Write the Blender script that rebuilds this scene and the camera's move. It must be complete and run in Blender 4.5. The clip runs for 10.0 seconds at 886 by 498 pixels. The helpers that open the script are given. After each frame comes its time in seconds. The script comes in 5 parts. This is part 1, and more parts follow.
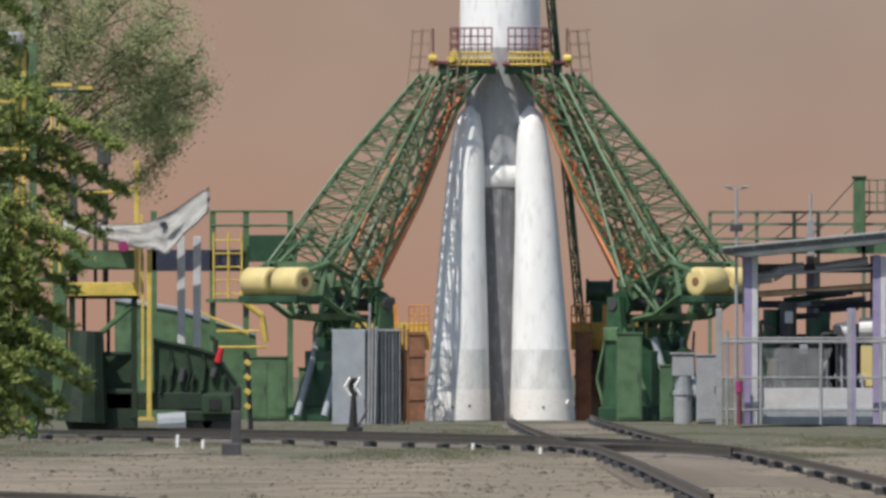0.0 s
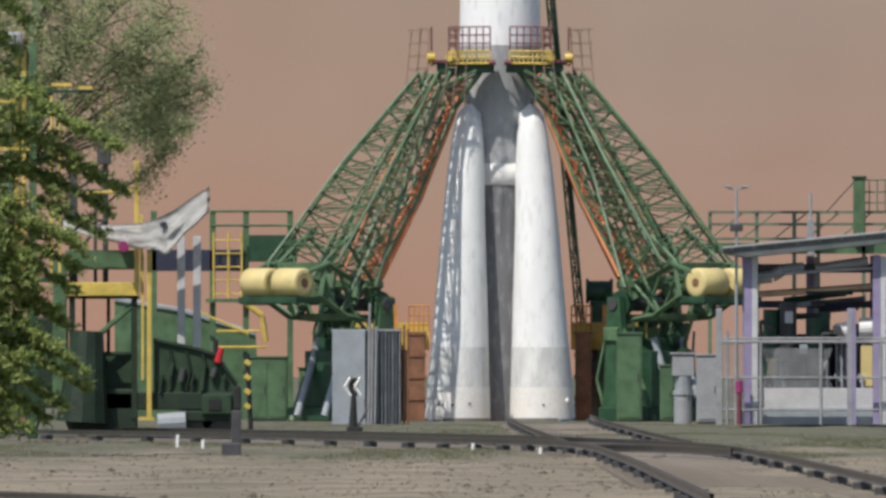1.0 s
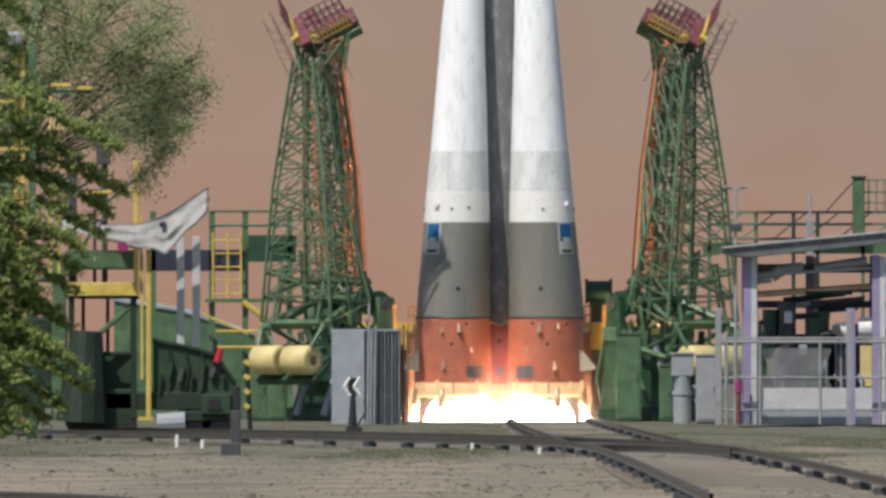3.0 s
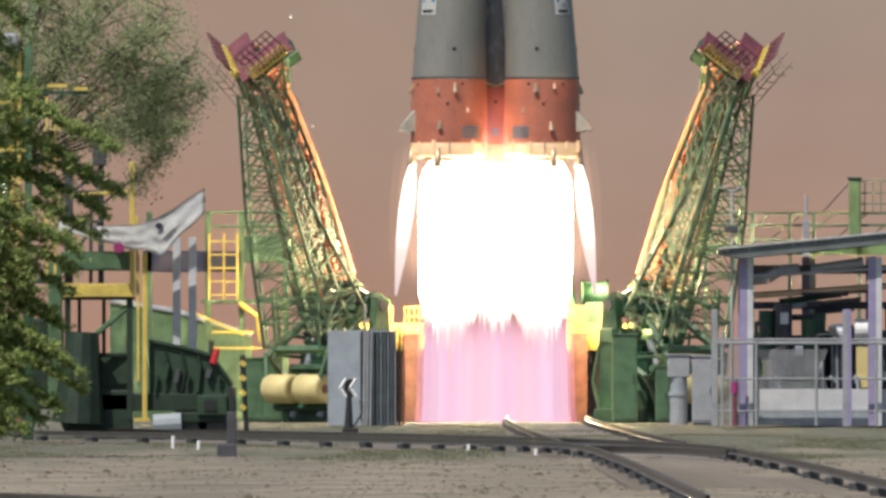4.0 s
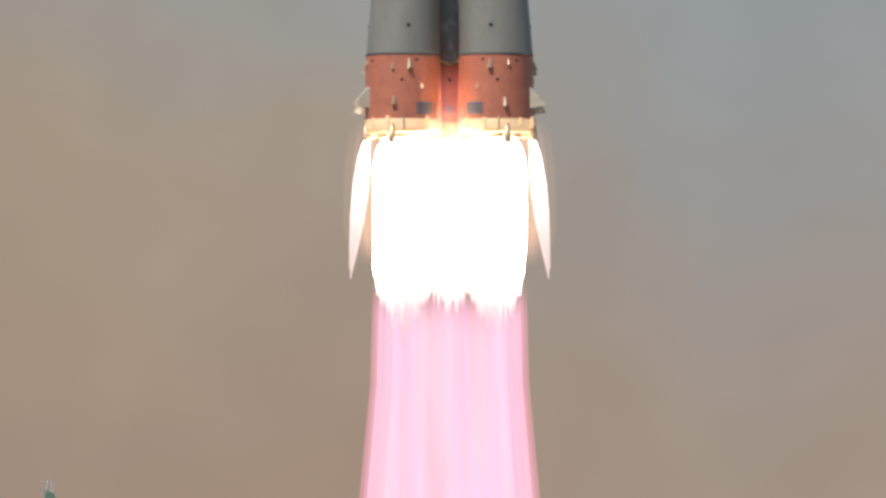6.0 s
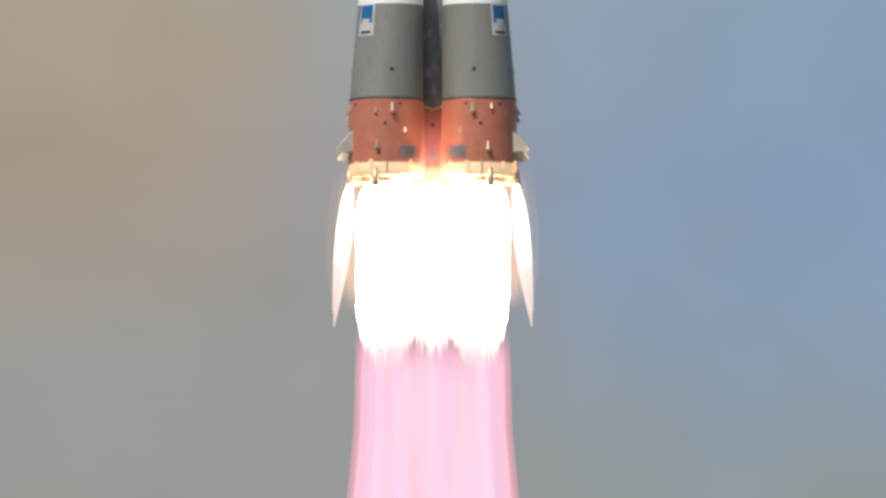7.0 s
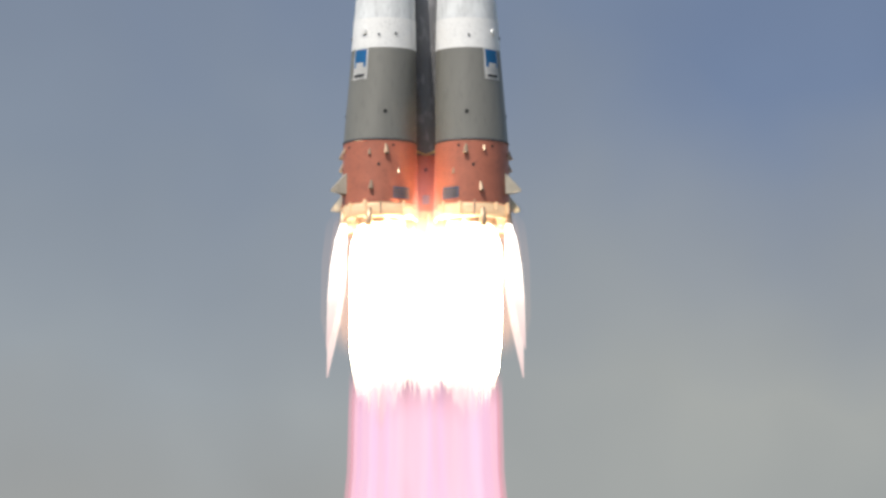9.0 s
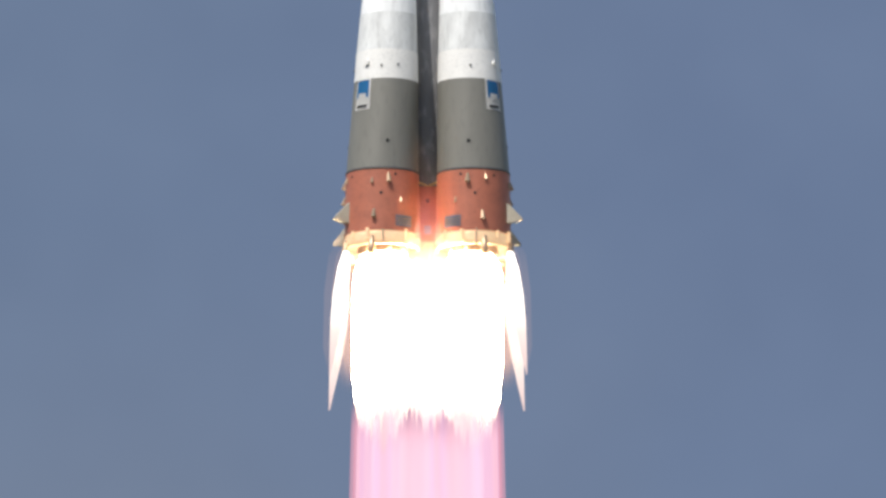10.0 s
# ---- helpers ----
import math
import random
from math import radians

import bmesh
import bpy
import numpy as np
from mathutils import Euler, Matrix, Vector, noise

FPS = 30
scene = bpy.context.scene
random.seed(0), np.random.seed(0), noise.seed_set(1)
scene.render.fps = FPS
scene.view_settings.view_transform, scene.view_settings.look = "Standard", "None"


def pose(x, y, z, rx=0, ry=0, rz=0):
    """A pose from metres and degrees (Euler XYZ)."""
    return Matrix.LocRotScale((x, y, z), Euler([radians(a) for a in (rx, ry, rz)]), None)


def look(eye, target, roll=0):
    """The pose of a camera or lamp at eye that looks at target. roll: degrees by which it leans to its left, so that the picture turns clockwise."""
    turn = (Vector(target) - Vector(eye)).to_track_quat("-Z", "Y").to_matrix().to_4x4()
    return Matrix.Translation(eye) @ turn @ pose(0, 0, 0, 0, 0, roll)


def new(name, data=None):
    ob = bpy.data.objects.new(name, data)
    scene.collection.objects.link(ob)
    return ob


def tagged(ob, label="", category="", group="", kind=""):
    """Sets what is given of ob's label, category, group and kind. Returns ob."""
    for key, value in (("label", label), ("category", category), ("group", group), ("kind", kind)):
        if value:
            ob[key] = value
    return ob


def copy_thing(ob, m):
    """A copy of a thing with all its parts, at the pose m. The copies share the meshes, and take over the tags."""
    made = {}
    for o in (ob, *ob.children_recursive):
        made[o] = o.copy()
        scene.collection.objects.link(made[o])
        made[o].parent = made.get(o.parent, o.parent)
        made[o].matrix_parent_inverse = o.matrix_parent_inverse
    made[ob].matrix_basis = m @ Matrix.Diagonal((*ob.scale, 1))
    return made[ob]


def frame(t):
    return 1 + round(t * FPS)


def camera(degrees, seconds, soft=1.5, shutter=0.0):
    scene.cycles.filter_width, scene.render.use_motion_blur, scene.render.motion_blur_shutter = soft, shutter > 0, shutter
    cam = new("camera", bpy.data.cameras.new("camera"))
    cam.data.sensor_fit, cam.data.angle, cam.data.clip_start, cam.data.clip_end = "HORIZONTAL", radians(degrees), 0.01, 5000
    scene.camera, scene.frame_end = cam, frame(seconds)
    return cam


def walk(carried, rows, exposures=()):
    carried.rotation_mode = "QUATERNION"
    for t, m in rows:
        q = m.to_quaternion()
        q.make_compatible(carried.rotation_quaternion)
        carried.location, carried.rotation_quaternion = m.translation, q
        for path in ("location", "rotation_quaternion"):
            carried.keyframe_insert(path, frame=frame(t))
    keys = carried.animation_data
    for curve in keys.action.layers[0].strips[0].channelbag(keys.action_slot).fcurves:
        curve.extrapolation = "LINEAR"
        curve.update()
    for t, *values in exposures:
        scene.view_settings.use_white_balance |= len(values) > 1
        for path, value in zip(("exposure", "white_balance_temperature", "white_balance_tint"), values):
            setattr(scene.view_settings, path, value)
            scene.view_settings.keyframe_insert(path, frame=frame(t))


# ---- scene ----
# ---------------------------------------------------------------- camera
# A long lens on a tripod, 640 m from the rocket's axis, 2 m above the ground: it only turns.
EYE = (0.0, -640.0, 2.0)
cam = camera(2.893, 10.0, soft=3.0)
TURNS = [
    (0, 0.1864, 0.3820), (0.5, 0.1864, 0.3820), (1, 0.1864, 0.3820), (1.5, 0.1855, 0.3820), (2, 0.1864, 0.3820),
    (2.5, 0.1864, 0.3829), (2.7, 0.1864, 0.3820), (3.3, 0.1809, 0.3820), (3.8, 0.1772, 0.3829), (4, 0.1716, 0.3857),
    (4.2, 0.1624, 0.4078), (4.5, 0.1310, 0.5186), (4.7, 0.1255, 0.6846), (4.9, 0.1181, 0.9209), (5, 0.1144, 1.1091),
    (5.1, 0.1089, 1.2678), (5.3, 0.0830, 1.6129), (5.5, 0.0535, 1.9543), (5.7, 0.0406, 2.2725), (6.8, -0.0295, 4.1639),
    (7, -0.0332, 4.5427), (7.3, -0.0351, 5.1332), (7.5, -0.0369, 5.5356), (8, -0.0388, 6.5723), (8.3, -0.0443, 7.1863),
    (8.5, -0.0517, 7.6106), (8.7, -0.0554, 8.0692), (9, -0.0572, 8.7762), (9.5, -0.0591, 10.0377), (9.7, -0.0572, 10.5405),
    (10, -0.0517, 11.3023)]
EXPOSURES = [(0, 0.0), (1, -0.02), (2.5, -0.08), (4, 0.0), (5.5, 0.06), (7, 0.03), (10, 0.06)]
walk(cam, [(t, pose(*EYE, 90 + pitch, 0, yaw)) for t, yaw, pitch in TURNS], EXPOSURES)

# ---------------------------------------------------------------- sky and sun
world = bpy.data.worlds.new("sky")
scene.world = world
world.use_nodes = True
SUN_FROM = Vector((-1.45, -2.0, 3.8)).normalized()
sky = world.node_tree.nodes.new("ShaderNodeTexSky")
sky.sky_type, sky.sun_disc = "NISHITA", False
sky.sun_elevation = math.asin(SUN_FROM.z)
sky.sun_rotation = math.atan2(SUN_FROM.x, SUN_FROM.y)
world.node_tree.links.new(sky.outputs[0], world.node_tree.nodes["Background"].inputs[0])
world.node_tree.nodes["Background"].inputs[1].default_value = 0.10
sun = new("sun", bpy.data.lights.new("sun", "SUN"))
sun.data.energy, sun.data.angle, sun.data.color = 4.4, radians(0.6), (1.0, 0.95, 0.87)
sun.matrix_world = look(SUN_FROM * 300, (0, 0, 0))


# ---------------------------------------------------------------- materials
def ramp_node(nt, stops):
    r = nt.nodes.new("ShaderNodeValToRGB")
    while len(r.color_ramp.elements) < len(stops):
        r.color_ramp.elements.new(0.5)
    for e, (p, c) in zip(r.color_ramp.elements, stops):
        e.position, e.color = p, (*c, 1)
    return r


def noise_node(nt, scale, detail=4, stretch=None):
    n = nt.nodes.new("ShaderNodeTexNoise")
    n.inputs["Scale"].default_value, n.inputs["Detail"].default_value = scale, detail
    tc = nt.nodes.new("ShaderNodeTexCoord")
    if stretch:
        m = nt.nodes.new("ShaderNodeMapping")
        m.inputs["Scale"].default_value = stretch
        nt.links.new(tc.outputs["Object"], m.inputs["Vector"])
        nt.links.new(m.outputs[0], n.inputs["Vector"])
    else:
        nt.links.new(tc.outputs["Object"], n.inputs["Vector"])
    return n


def mat(name, col, rough=0.6, metal=0.0, vary=0.25, scale=2.0, fine=14.0, bump=0.15, dirt=None, dirt_amount=0.35, stretch=None):
    """Painted or raw surface: colour that varies at two scales, dirt patches and fine relief."""
    m = bpy.data.materials.new(name)
    m.use_nodes = True
    nt = m.node_tree
    b = nt.nodes["Principled BSDF"]
    b.inputs["Roughness"].default_value, b.inputs["Metallic"].default_value = rough, metal
    big, small = noise_node(nt, scale, 5, stretch), noise_node(nt, fine, 3, stretch)
    lo = tuple(c * (1 - vary) for c in col)
    hi = tuple(min(1, c * (1 + vary)) for c in col)
    r1 = ramp_node(nt, [(0.3, lo), (0.7, hi)])
    nt.links.new(big.outputs[0], r1.inputs[0])
    dirt = dirt or tuple(c * 0.45 + 0.02 for c in col)
    r2 = ramp_node(nt, [(0.52, (0, 0, 0)), (0.72, (dirt_amount,) * 3)])
    nt.links.new(small.outputs[0], r2.inputs[0])
    mix = nt.nodes.new("ShaderNodeMix")
    mix.data_type = "RGBA"
    nt.links.new(r2.outputs[0], mix.inputs[0])
    nt.links.new(r1.outputs[0], mix.inputs[6])
    mix.inputs[7].default_value = (*dirt, 1)
    nt.links.new(mix.outputs[2], b.inputs["Base Color"])
    if bump:
        bn = nt.nodes.new("ShaderNodeBump")
        bn.inputs["Strength"].default_value, bn.inputs["Distance"].default_value = bump, 0.03
        nt.links.new(small.outputs[0], bn.inputs["Height"])
        nt.links.new(bn.outputs[0], b.inputs["Normal"])
    return m


GREEN = mat("green_paint", (0.08, 0.15, 0.075), 0.5, vary=0.3, dirt=(0.10, 0.09, 0.06))
GREEN_DARK = mat("dark_green_paint", (0.018, 0.06, 0.03), 0.5, vary=0.3, dirt=(0.05, 0.05, 0.04))
YELLOW = mat("yellow_paint", (0.62, 0.46, 0.10), 0.5, vary=0.15, dirt=(0.25, 0.18, 0.08))
YELLOW_PALE = mat("pale_yellow_paint", (0.64, 0.52, 0.23), 0.5, vary=0.1, dirt=(0.4, 0.33, 0.2))
RUST = mat("rust_red_paint", (0.22, 0.105, 0.062), 0.8, vary=0.3, dirt=(0.14, 0.07, 0.04))
ORANGE_PIPE = mat("orange_primer", (0.62, 0.22, 0.10), 0.6, vary=0.2)
PURPLE = mat("maroon_paint", (0.17, 0.05, 0.065), 0.6, vary=0.25)
GREY = mat("grey_paint", (0.30, 0.33, 0.36), 0.6, vary=0.12, dirt=(0.2, 0.19, 0.18))
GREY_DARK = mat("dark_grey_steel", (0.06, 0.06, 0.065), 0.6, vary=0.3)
WHITE_POST = mat("white_paint", (0.54, 0.54, 0.56), 0.6, vary=0.1, dirt=(0.35, 0.32, 0.28))
LAVENDER = mat("lilac_grey_paint", (0.29, 0.25, 0.40), 0.6, vary=0.12)
GREY_PALE = mat("bare_zinc", (0.35, 0.35, 0.36), 0.5, 0.3, vary=0.15)
MAGENTA = mat("magenta_paint", (0.3, 0.03, 0.14), 0.5, vary=0.1)
NAVY = mat("navy_paint", (0.03, 0.034, 0.06), 0.5, vary=0.2)
GREEN_GREY = mat("faded_green_paint", (0.13, 0.18, 0.12), 0.6, vary=0.25)
HOOD = mat("grey_green_hood", (0.09, 0.15, 0.11), 0.6, vary=0.15)
GREY_CAB = mat("pale_grey_paint", (0.32, 0.33, 0.35), 0.6, vary=0.1)
CLOTH = mat("white_canvas", (0.68, 0.67, 0.66), 0.9, vary=0.12, scale=3)
RAIL = mat("rail_steel", (0.07, 0.058, 0.05), 0.4, 0.35, vary=0.3, dirt=(0.12, 0.07, 0.05))
SLEEPER = mat("sleeper_concrete", (0.17, 0.145, 0.12), 0.9)
CONCRETE = mat("pit_concrete", (0.26, 0.24, 0.22), 0.9)
FROST = mat("frosted_white_skin", (0.86, 0.87, 0.88), 0.55, vary=0.08, scale=1.2, fine=5, dirt=(0.55, 0.56, 0.57), dirt_amount=0.5, stretch=(1, 1, 0.25))
WHITE_SKIN = mat("white_skin", (0.80, 0.79, 0.77), 0.5, vary=0.04, bump=0.02)
FROST_BAND = mat("thin_frost_band", (0.68, 0.69, 0.69), 0.6, vary=0.16, scale=2.5, fine=9, stretch=(1, 1, 0.3))
GREY_SKIN = mat("grey_green_skin", (0.185, 0.18, 0.16), 0.5, vary=0.06, fine=8, bump=0.03, stretch=(1, 1, 0.2))
FROST_CORE = mat("frosted_grey_skin", (0.40, 0.41, 0.43), 0.55, vary=0.25, scale=0.9, fine=4, dirt=(0.6, 0.61, 0.62), dirt_amount=0.6, stretch=(1, 1, 0.5))
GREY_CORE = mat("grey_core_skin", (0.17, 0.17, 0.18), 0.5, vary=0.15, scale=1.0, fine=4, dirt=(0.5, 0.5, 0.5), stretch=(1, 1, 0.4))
ORANGE_SKIN = mat("orange_tail_skin", (0.43, 0.14, 0.085), 0.5, vary=0.1, fine=7, bump=0.03)
# Dark green paint, deepened further to hold shade in its colour.
GREEN_SHADE = mat("shaded_green_paint", (0.03, 0.085, 0.04), 0.5, vary=0.3, dirt=(0.06, 0.06, 0.04))
TAN_METAL = mat("nozzle_metal", (0.55, 0.40, 0.27), 0.4, 0.5, vary=0.2)
BLUE = mat("blue_enamel", (0.03, 0.22, 0.5), 0.5, vary=0.1)
RED = mat("red_enamel", (0.5, 0.02, 0.03), 0.4, vary=0.1)
BLACK = mat("black_rubber", (0.015, 0.015, 0.016), 0.7, vary=0.2)
# Car and hood greens are darkened to hold the trees' shade.
CAR_GREEN_SHADED = mat("shaded_car_green", (0.012, 0.028, 0.014), 0.6, vary=0.35, dirt=(0.03, 0.03, 0.02))
HOOD_GREEN_SHADED = mat("worn_green_in_shade", (0.022, 0.05, 0.024), 0.6, vary=0.4, dirt=(0.05, 0.05, 0.03))
ROOF_SHEET = mat("slate_grey_sheet", (0.12, 0.135, 0.135), 0.6, vary=0.2)
BARK = mat("bark", (0.09, 0.07, 0.05), 0.95, vary=0.3)


# ---------------------------------------------------------------- mesh helpers
def part(name, bm, material, parent=None, label=""):
    me = bpy.data.meshes.new(name)
    bm.to_mesh(me)
    bm.free()
    me.materials.append(material)
    ob = new(name, me)
    ob.parent = parent
    if label:
        tagged(ob, label)
    return ob


def thing(name, label, category, group="", at=(0, 0, 0)):
    ob = new(name)
    ob.matrix_basis = Matrix.Translation(at)
    return tagged(ob, label, category, group)


def smooth(ob):
    for p in ob.data.polygons:
        p.use_smooth = True
    return ob


def box(bm, x0, x1, y0, y1, z0, z1, bevel=0.0):
    r = bmesh.ops.create_cube(bm, size=1)
    for v in r["verts"]:
        v.co = Vector(((x0 + x1) / 2 + v.co.x * (x1 - x0), (y0 + y1) / 2 + v.co.y * (y1 - y0), (z0 + z1) / 2 + v.co.z * (z1 - z0)))
    if bevel:
        es = {e for v in r["verts"] for e in v.link_edges}
        bmesh.ops.bevel(bm, geom=list(es), offset=bevel, segments=2, affect="EDGES", profile=0.6)
    return bm


def tube(bm, p, q, r, n=6, r2=None):
    p, q = Vector(p), Vector(q)
    m = Matrix.Translation((p + q) / 2) @ (q - p).to_track_quat("Z", "Y").to_matrix().to_4x4()
    bmesh.ops.create_cone(bm, cap_ends=True, segments=n, radius1=r, radius2=r if r2 is None else r2, depth=(q - p).length, matrix=m)
    return bm


def pipe(bm, pts, r, n=6):
    for a, b in zip(pts, pts[1:]):
        tube(bm, a, b, r, n)
    return bm


def lathe(bm, profile, n=32, off=None, close=True):
    """profile: (radius, z); off: z -> (x, y) of the axis."""
    rings = []
    for r, z in profile:
        ox, oy = off(z) if off else (0, 0)
        rings.append([bm.verts.new((ox + r * math.cos(2 * math.pi * k / n), oy + r * math.sin(2 * math.pi * k / n), z)) for k in range(n)])
    for a, b in zip(rings, rings[1:]):
        for k in range(n):
            bm.faces.new((a[k], a[(k + 1) % n], b[(k + 1) % n], b[k]))
    if close:
        bm.faces.new(rings[0][::-1])
        bm.faces.new(rings[-1])
    return bm


def B():
    return bmesh.new()
# ---------------------------------------------------------------- backdrop of dust and sky
def backdrop_material():
    m = bpy.data.materials.new("dust_and_sky")
    m.use_nodes = True
    nt = m.node_tree
    nt.nodes.remove(nt.nodes["Principled BSDF"])
    tc, sep = nt.nodes.new("ShaderNodeTexCoord"), nt.nodes.new("ShaderNodeSeparateXYZ")
    nt.links.new(tc.outputs["Object"], sep.inputs[0])
    n1, n2 = noise_node(nt, 0.012, 3), noise_node(nt, 0.028, 2)

    def math_node(op, a, b):
        k = nt.nodes.new("ShaderNodeMath")
        k.operation = op
        for i, v in enumerate((a, b)):
            if isinstance(v, (int, float)):
                k.inputs[i].default_value = v
            else:
                nt.links.new(v, k.inputs[i])
        return k.outputs[0]

    # dust low down and on the windward side, thinning through haze into clear sky; the drifts are warped by two noises
    swirl = math_node("ADD", math_node("MULTIPLY", math_node("SUBTRACT", n1.outputs[0], 0.5), 0.16), math_node("MULTIPLY", math_node("SUBTRACT", n2.outputs[0], 0.5), 0.05))
    h = math_node("ADD", math_node("MULTIPLY", sep.outputs[2], 1 / 700), math_node("MULTIPLY", swirl, 0.55))
    windward = ramp_node(nt, [(0 / 700, (0.43, 0.248, 0.182)), (42 / 700, (0.39, 0.268, 0.208)), (109 / 700, (0.342, 0.254, 0.195)), (180 / 700, (0.366, 0.292, 0.223)), (212 / 700, (0.305, 0.319, 0.323)), (272 / 700, (0.376, 0.305, 0.242)), (306 / 700, (0.413, 0.366, 0.283)), (322 / 700, (0.578, 0.456, 0.314)), (347 / 700, (0.687, 0.515, 0.352)), (365 / 700, (0.515, 0.434, 0.323)), (385 / 700, (0.413, 0.376, 0.305)), (421 / 700, (0.352, 0.347, 0.319)), (465 / 700, (0.305, 0.342, 0.376)), (510 / 700, (0.22, 0.266, 0.337)), (560 / 700, (0.175, 0.223, 0.319)), (640 / 700, (0.144, 0.198, 0.309))])
    leeward = ramp_node(nt, [(0 / 700, (0.42, 0.25, 0.185)), (42 / 700, (0.385, 0.27, 0.215)), (68 / 700, (0.37, 0.285, 0.235)), (109 / 700, (0.352, 0.275, 0.223)), (180 / 700, (0.305, 0.305, 0.305)), (212 / 700, (0.275, 0.305, 0.314)), (255 / 700, (0.227, 0.328, 0.479)), (306 / 700, (0.254, 0.342, 0.445)), (332 / 700, (0.283, 0.337, 0.366)), (364 / 700, (0.283, 0.337, 0.352)), (421 / 700, (0.332, 0.352, 0.347)), (462 / 700, (0.352, 0.371, 0.366)), (520 / 700, (0.162, 0.22, 0.342)), (560 / 700, (0.15, 0.205, 0.323)), (640 / 700, (0.138, 0.191, 0.309))])
    nt.links.new(h, windward.inputs[0])
    nt.links.new(h, leeward.inputs[0])
    mr = nt.nodes.new("ShaderNodeMapRange")
    mr.interpolation_type = "SMOOTHSTEP"
    mr.inputs[1].default_value, mr.inputs[2].default_value = -62, 62
    nt.links.new(math_node("ADD", sep.outputs[0], math_node("MULTIPLY", swirl, 700)), mr.inputs[0])
    puff = ramp_node(nt, [(0.30, (0.96, 0.96, 0.965)), (0.72, (1.06, 1.05, 1.035))])
    nt.links.new(n2.outputs[0], puff.inputs[0])
    drift, sky_r = nt.nodes.new("ShaderNodeMix"), nt.nodes.new("ShaderNodeMix")
    drift.data_type = sky_r.data_type = "RGBA"
    sky_r.blend_type = "MULTIPLY"
    sky_r.inputs[0].default_value = 1.0
    nt.links.new(mr.outputs[0], drift.inputs[0])
    nt.links.new(windward.outputs[0], drift.inputs[6])
    nt.links.new(leeward.outputs[0], drift.inputs[7])
    nt.links.new(drift.outputs[2], sky_r.inputs[6])
    nt.links.new(puff.outputs[0], sky_r.inputs[7])
    e = nt.nodes.new("ShaderNodeEmission")
    nt.links.new(sky_r.outputs[2], e.inputs[0])
    nt.links.new(e.outputs[0], nt.nodes["Material Output"].inputs[0])
    return m


bm = B()
for x in (-900, 900):
    for z in (-20, 1100):
        bm.verts.new((x, 0, z))
bm.verts.ensure_lookup_table()
bm.faces.new([bm.verts[i] for i in (0, 2, 3, 1)])
back = tagged(part("backdrop", bm, backdrop_material()), "brown launch dust thinning into hazy blue sky", "sky", kind="structure")
back.location = (0, 2500, 0)

# ---------------------------------------------------------------- ground
PIT = 4.6


def ground_material():
    m = mat("dry_ground", (0.215, 0.178, 0.13), 0.95, vary=0.42, scale=0.3, fine=3.0, bump=0.5, dirt=(0.105, 0.11, 0.068), dirt_amount=0.75)
    nt = m.node_tree
    b = nt.nodes["Principled BSDF"]
    old = b.inputs["Base Color"].links[0].from_socket
    # thin dry grass takes over from bare sand towards the pad, with a ragged edge
    tc, sep = nt.nodes.new("ShaderNodeTexCoord"), nt.nodes.new("ShaderNodeSeparateXYZ")
    nt.links.new(tc.outputs["Object"], sep.inputs[0])
    n = noise_node(nt, 0.3, 4, (1, 0.12, 1))
    k = nt.nodes.new("ShaderNodeMath")
    k.operation = "MULTIPLY_ADD"
    nt.links.new(n.outputs[0], k.inputs[0])
    k.inputs[1].default_value = 260
    nt.links.new(sep.outputs[1], k.inputs[2])
    mr = nt.nodes.new("ShaderNodeMapRange")
    mr.interpolation_type = "SMOOTHSTEP"
    mr.inputs[1].default_value, mr.inputs[2].default_value, mr.inputs[4].default_value = -145, -70, 0.85
    nt.links.new(k.outputs[0], mr.inputs[0])
    fine = noise_node(nt, 1.6, 4, (1, 0.2, 1))
    green = ramp_node(nt, [(0.35, (0.06, 0.065, 0.04)), (0.6, (0.105, 0.105, 0.065)), (0.75, (0.17, 0.145, 0.105))])
    nt.links.new(fine.outputs[0], green.inputs[0])
    mix = nt.nodes.new("ShaderNodeMix")
    mix.data_type = "RGBA"
    nt.links.new(mr.outputs[0], mix.inputs[0])
    nt.links.new(old, mix.inputs[6])
    nt.links.new(green.outputs[0], mix.inputs[7])
    nt.links.new(mix.outputs[2], b.inputs["Base Color"])
    return m


GROUND = ground_material()


def lump(x, y):
    far = max(0.0, min(1.0, (-12 - y) / 30))
    return far * (0.10 * (noise.noise((x * 0.22, y * 0.035, 0)) + 0.5 * noise.noise((x * 0.9, y * 0.12, 3))) - 0.06)


def ground():
    xs = [-4000, -400, -60] + [-30 + 0.75 * i for i in range(81)] + [60, 400, 4000]
    xs += [-PIT, PIT]
    ys = [-4000, -700] + [-440 + 4 * i for i in range(108)] + [-PIT, PIT, 20, 60, 400, 4000]
    xs, ys = sorted(set(xs)), sorted(set(ys))
    bm = B()
    g = [[bm.verts.new((x, y, lump(x, y) if abs(x) < 40 and -430 < y < -9 else 0)) for x in xs] for y in ys]
    for j in range(len(ys) - 1):
        for i in range(len(xs) - 1):
            if abs((xs[i] + xs[i + 1]) / 2) < PIT and abs((ys[j] + ys[j + 1]) / 2) < PIT:
                continue
            bm.faces.new((g[j][i], g[j][i + 1], g[j + 1][i + 1], g[j + 1][i]))
    return tagged(part("ground", bm, GROUND), "dry stony ground with sparse grey-green grass", "ground", kind="structure")


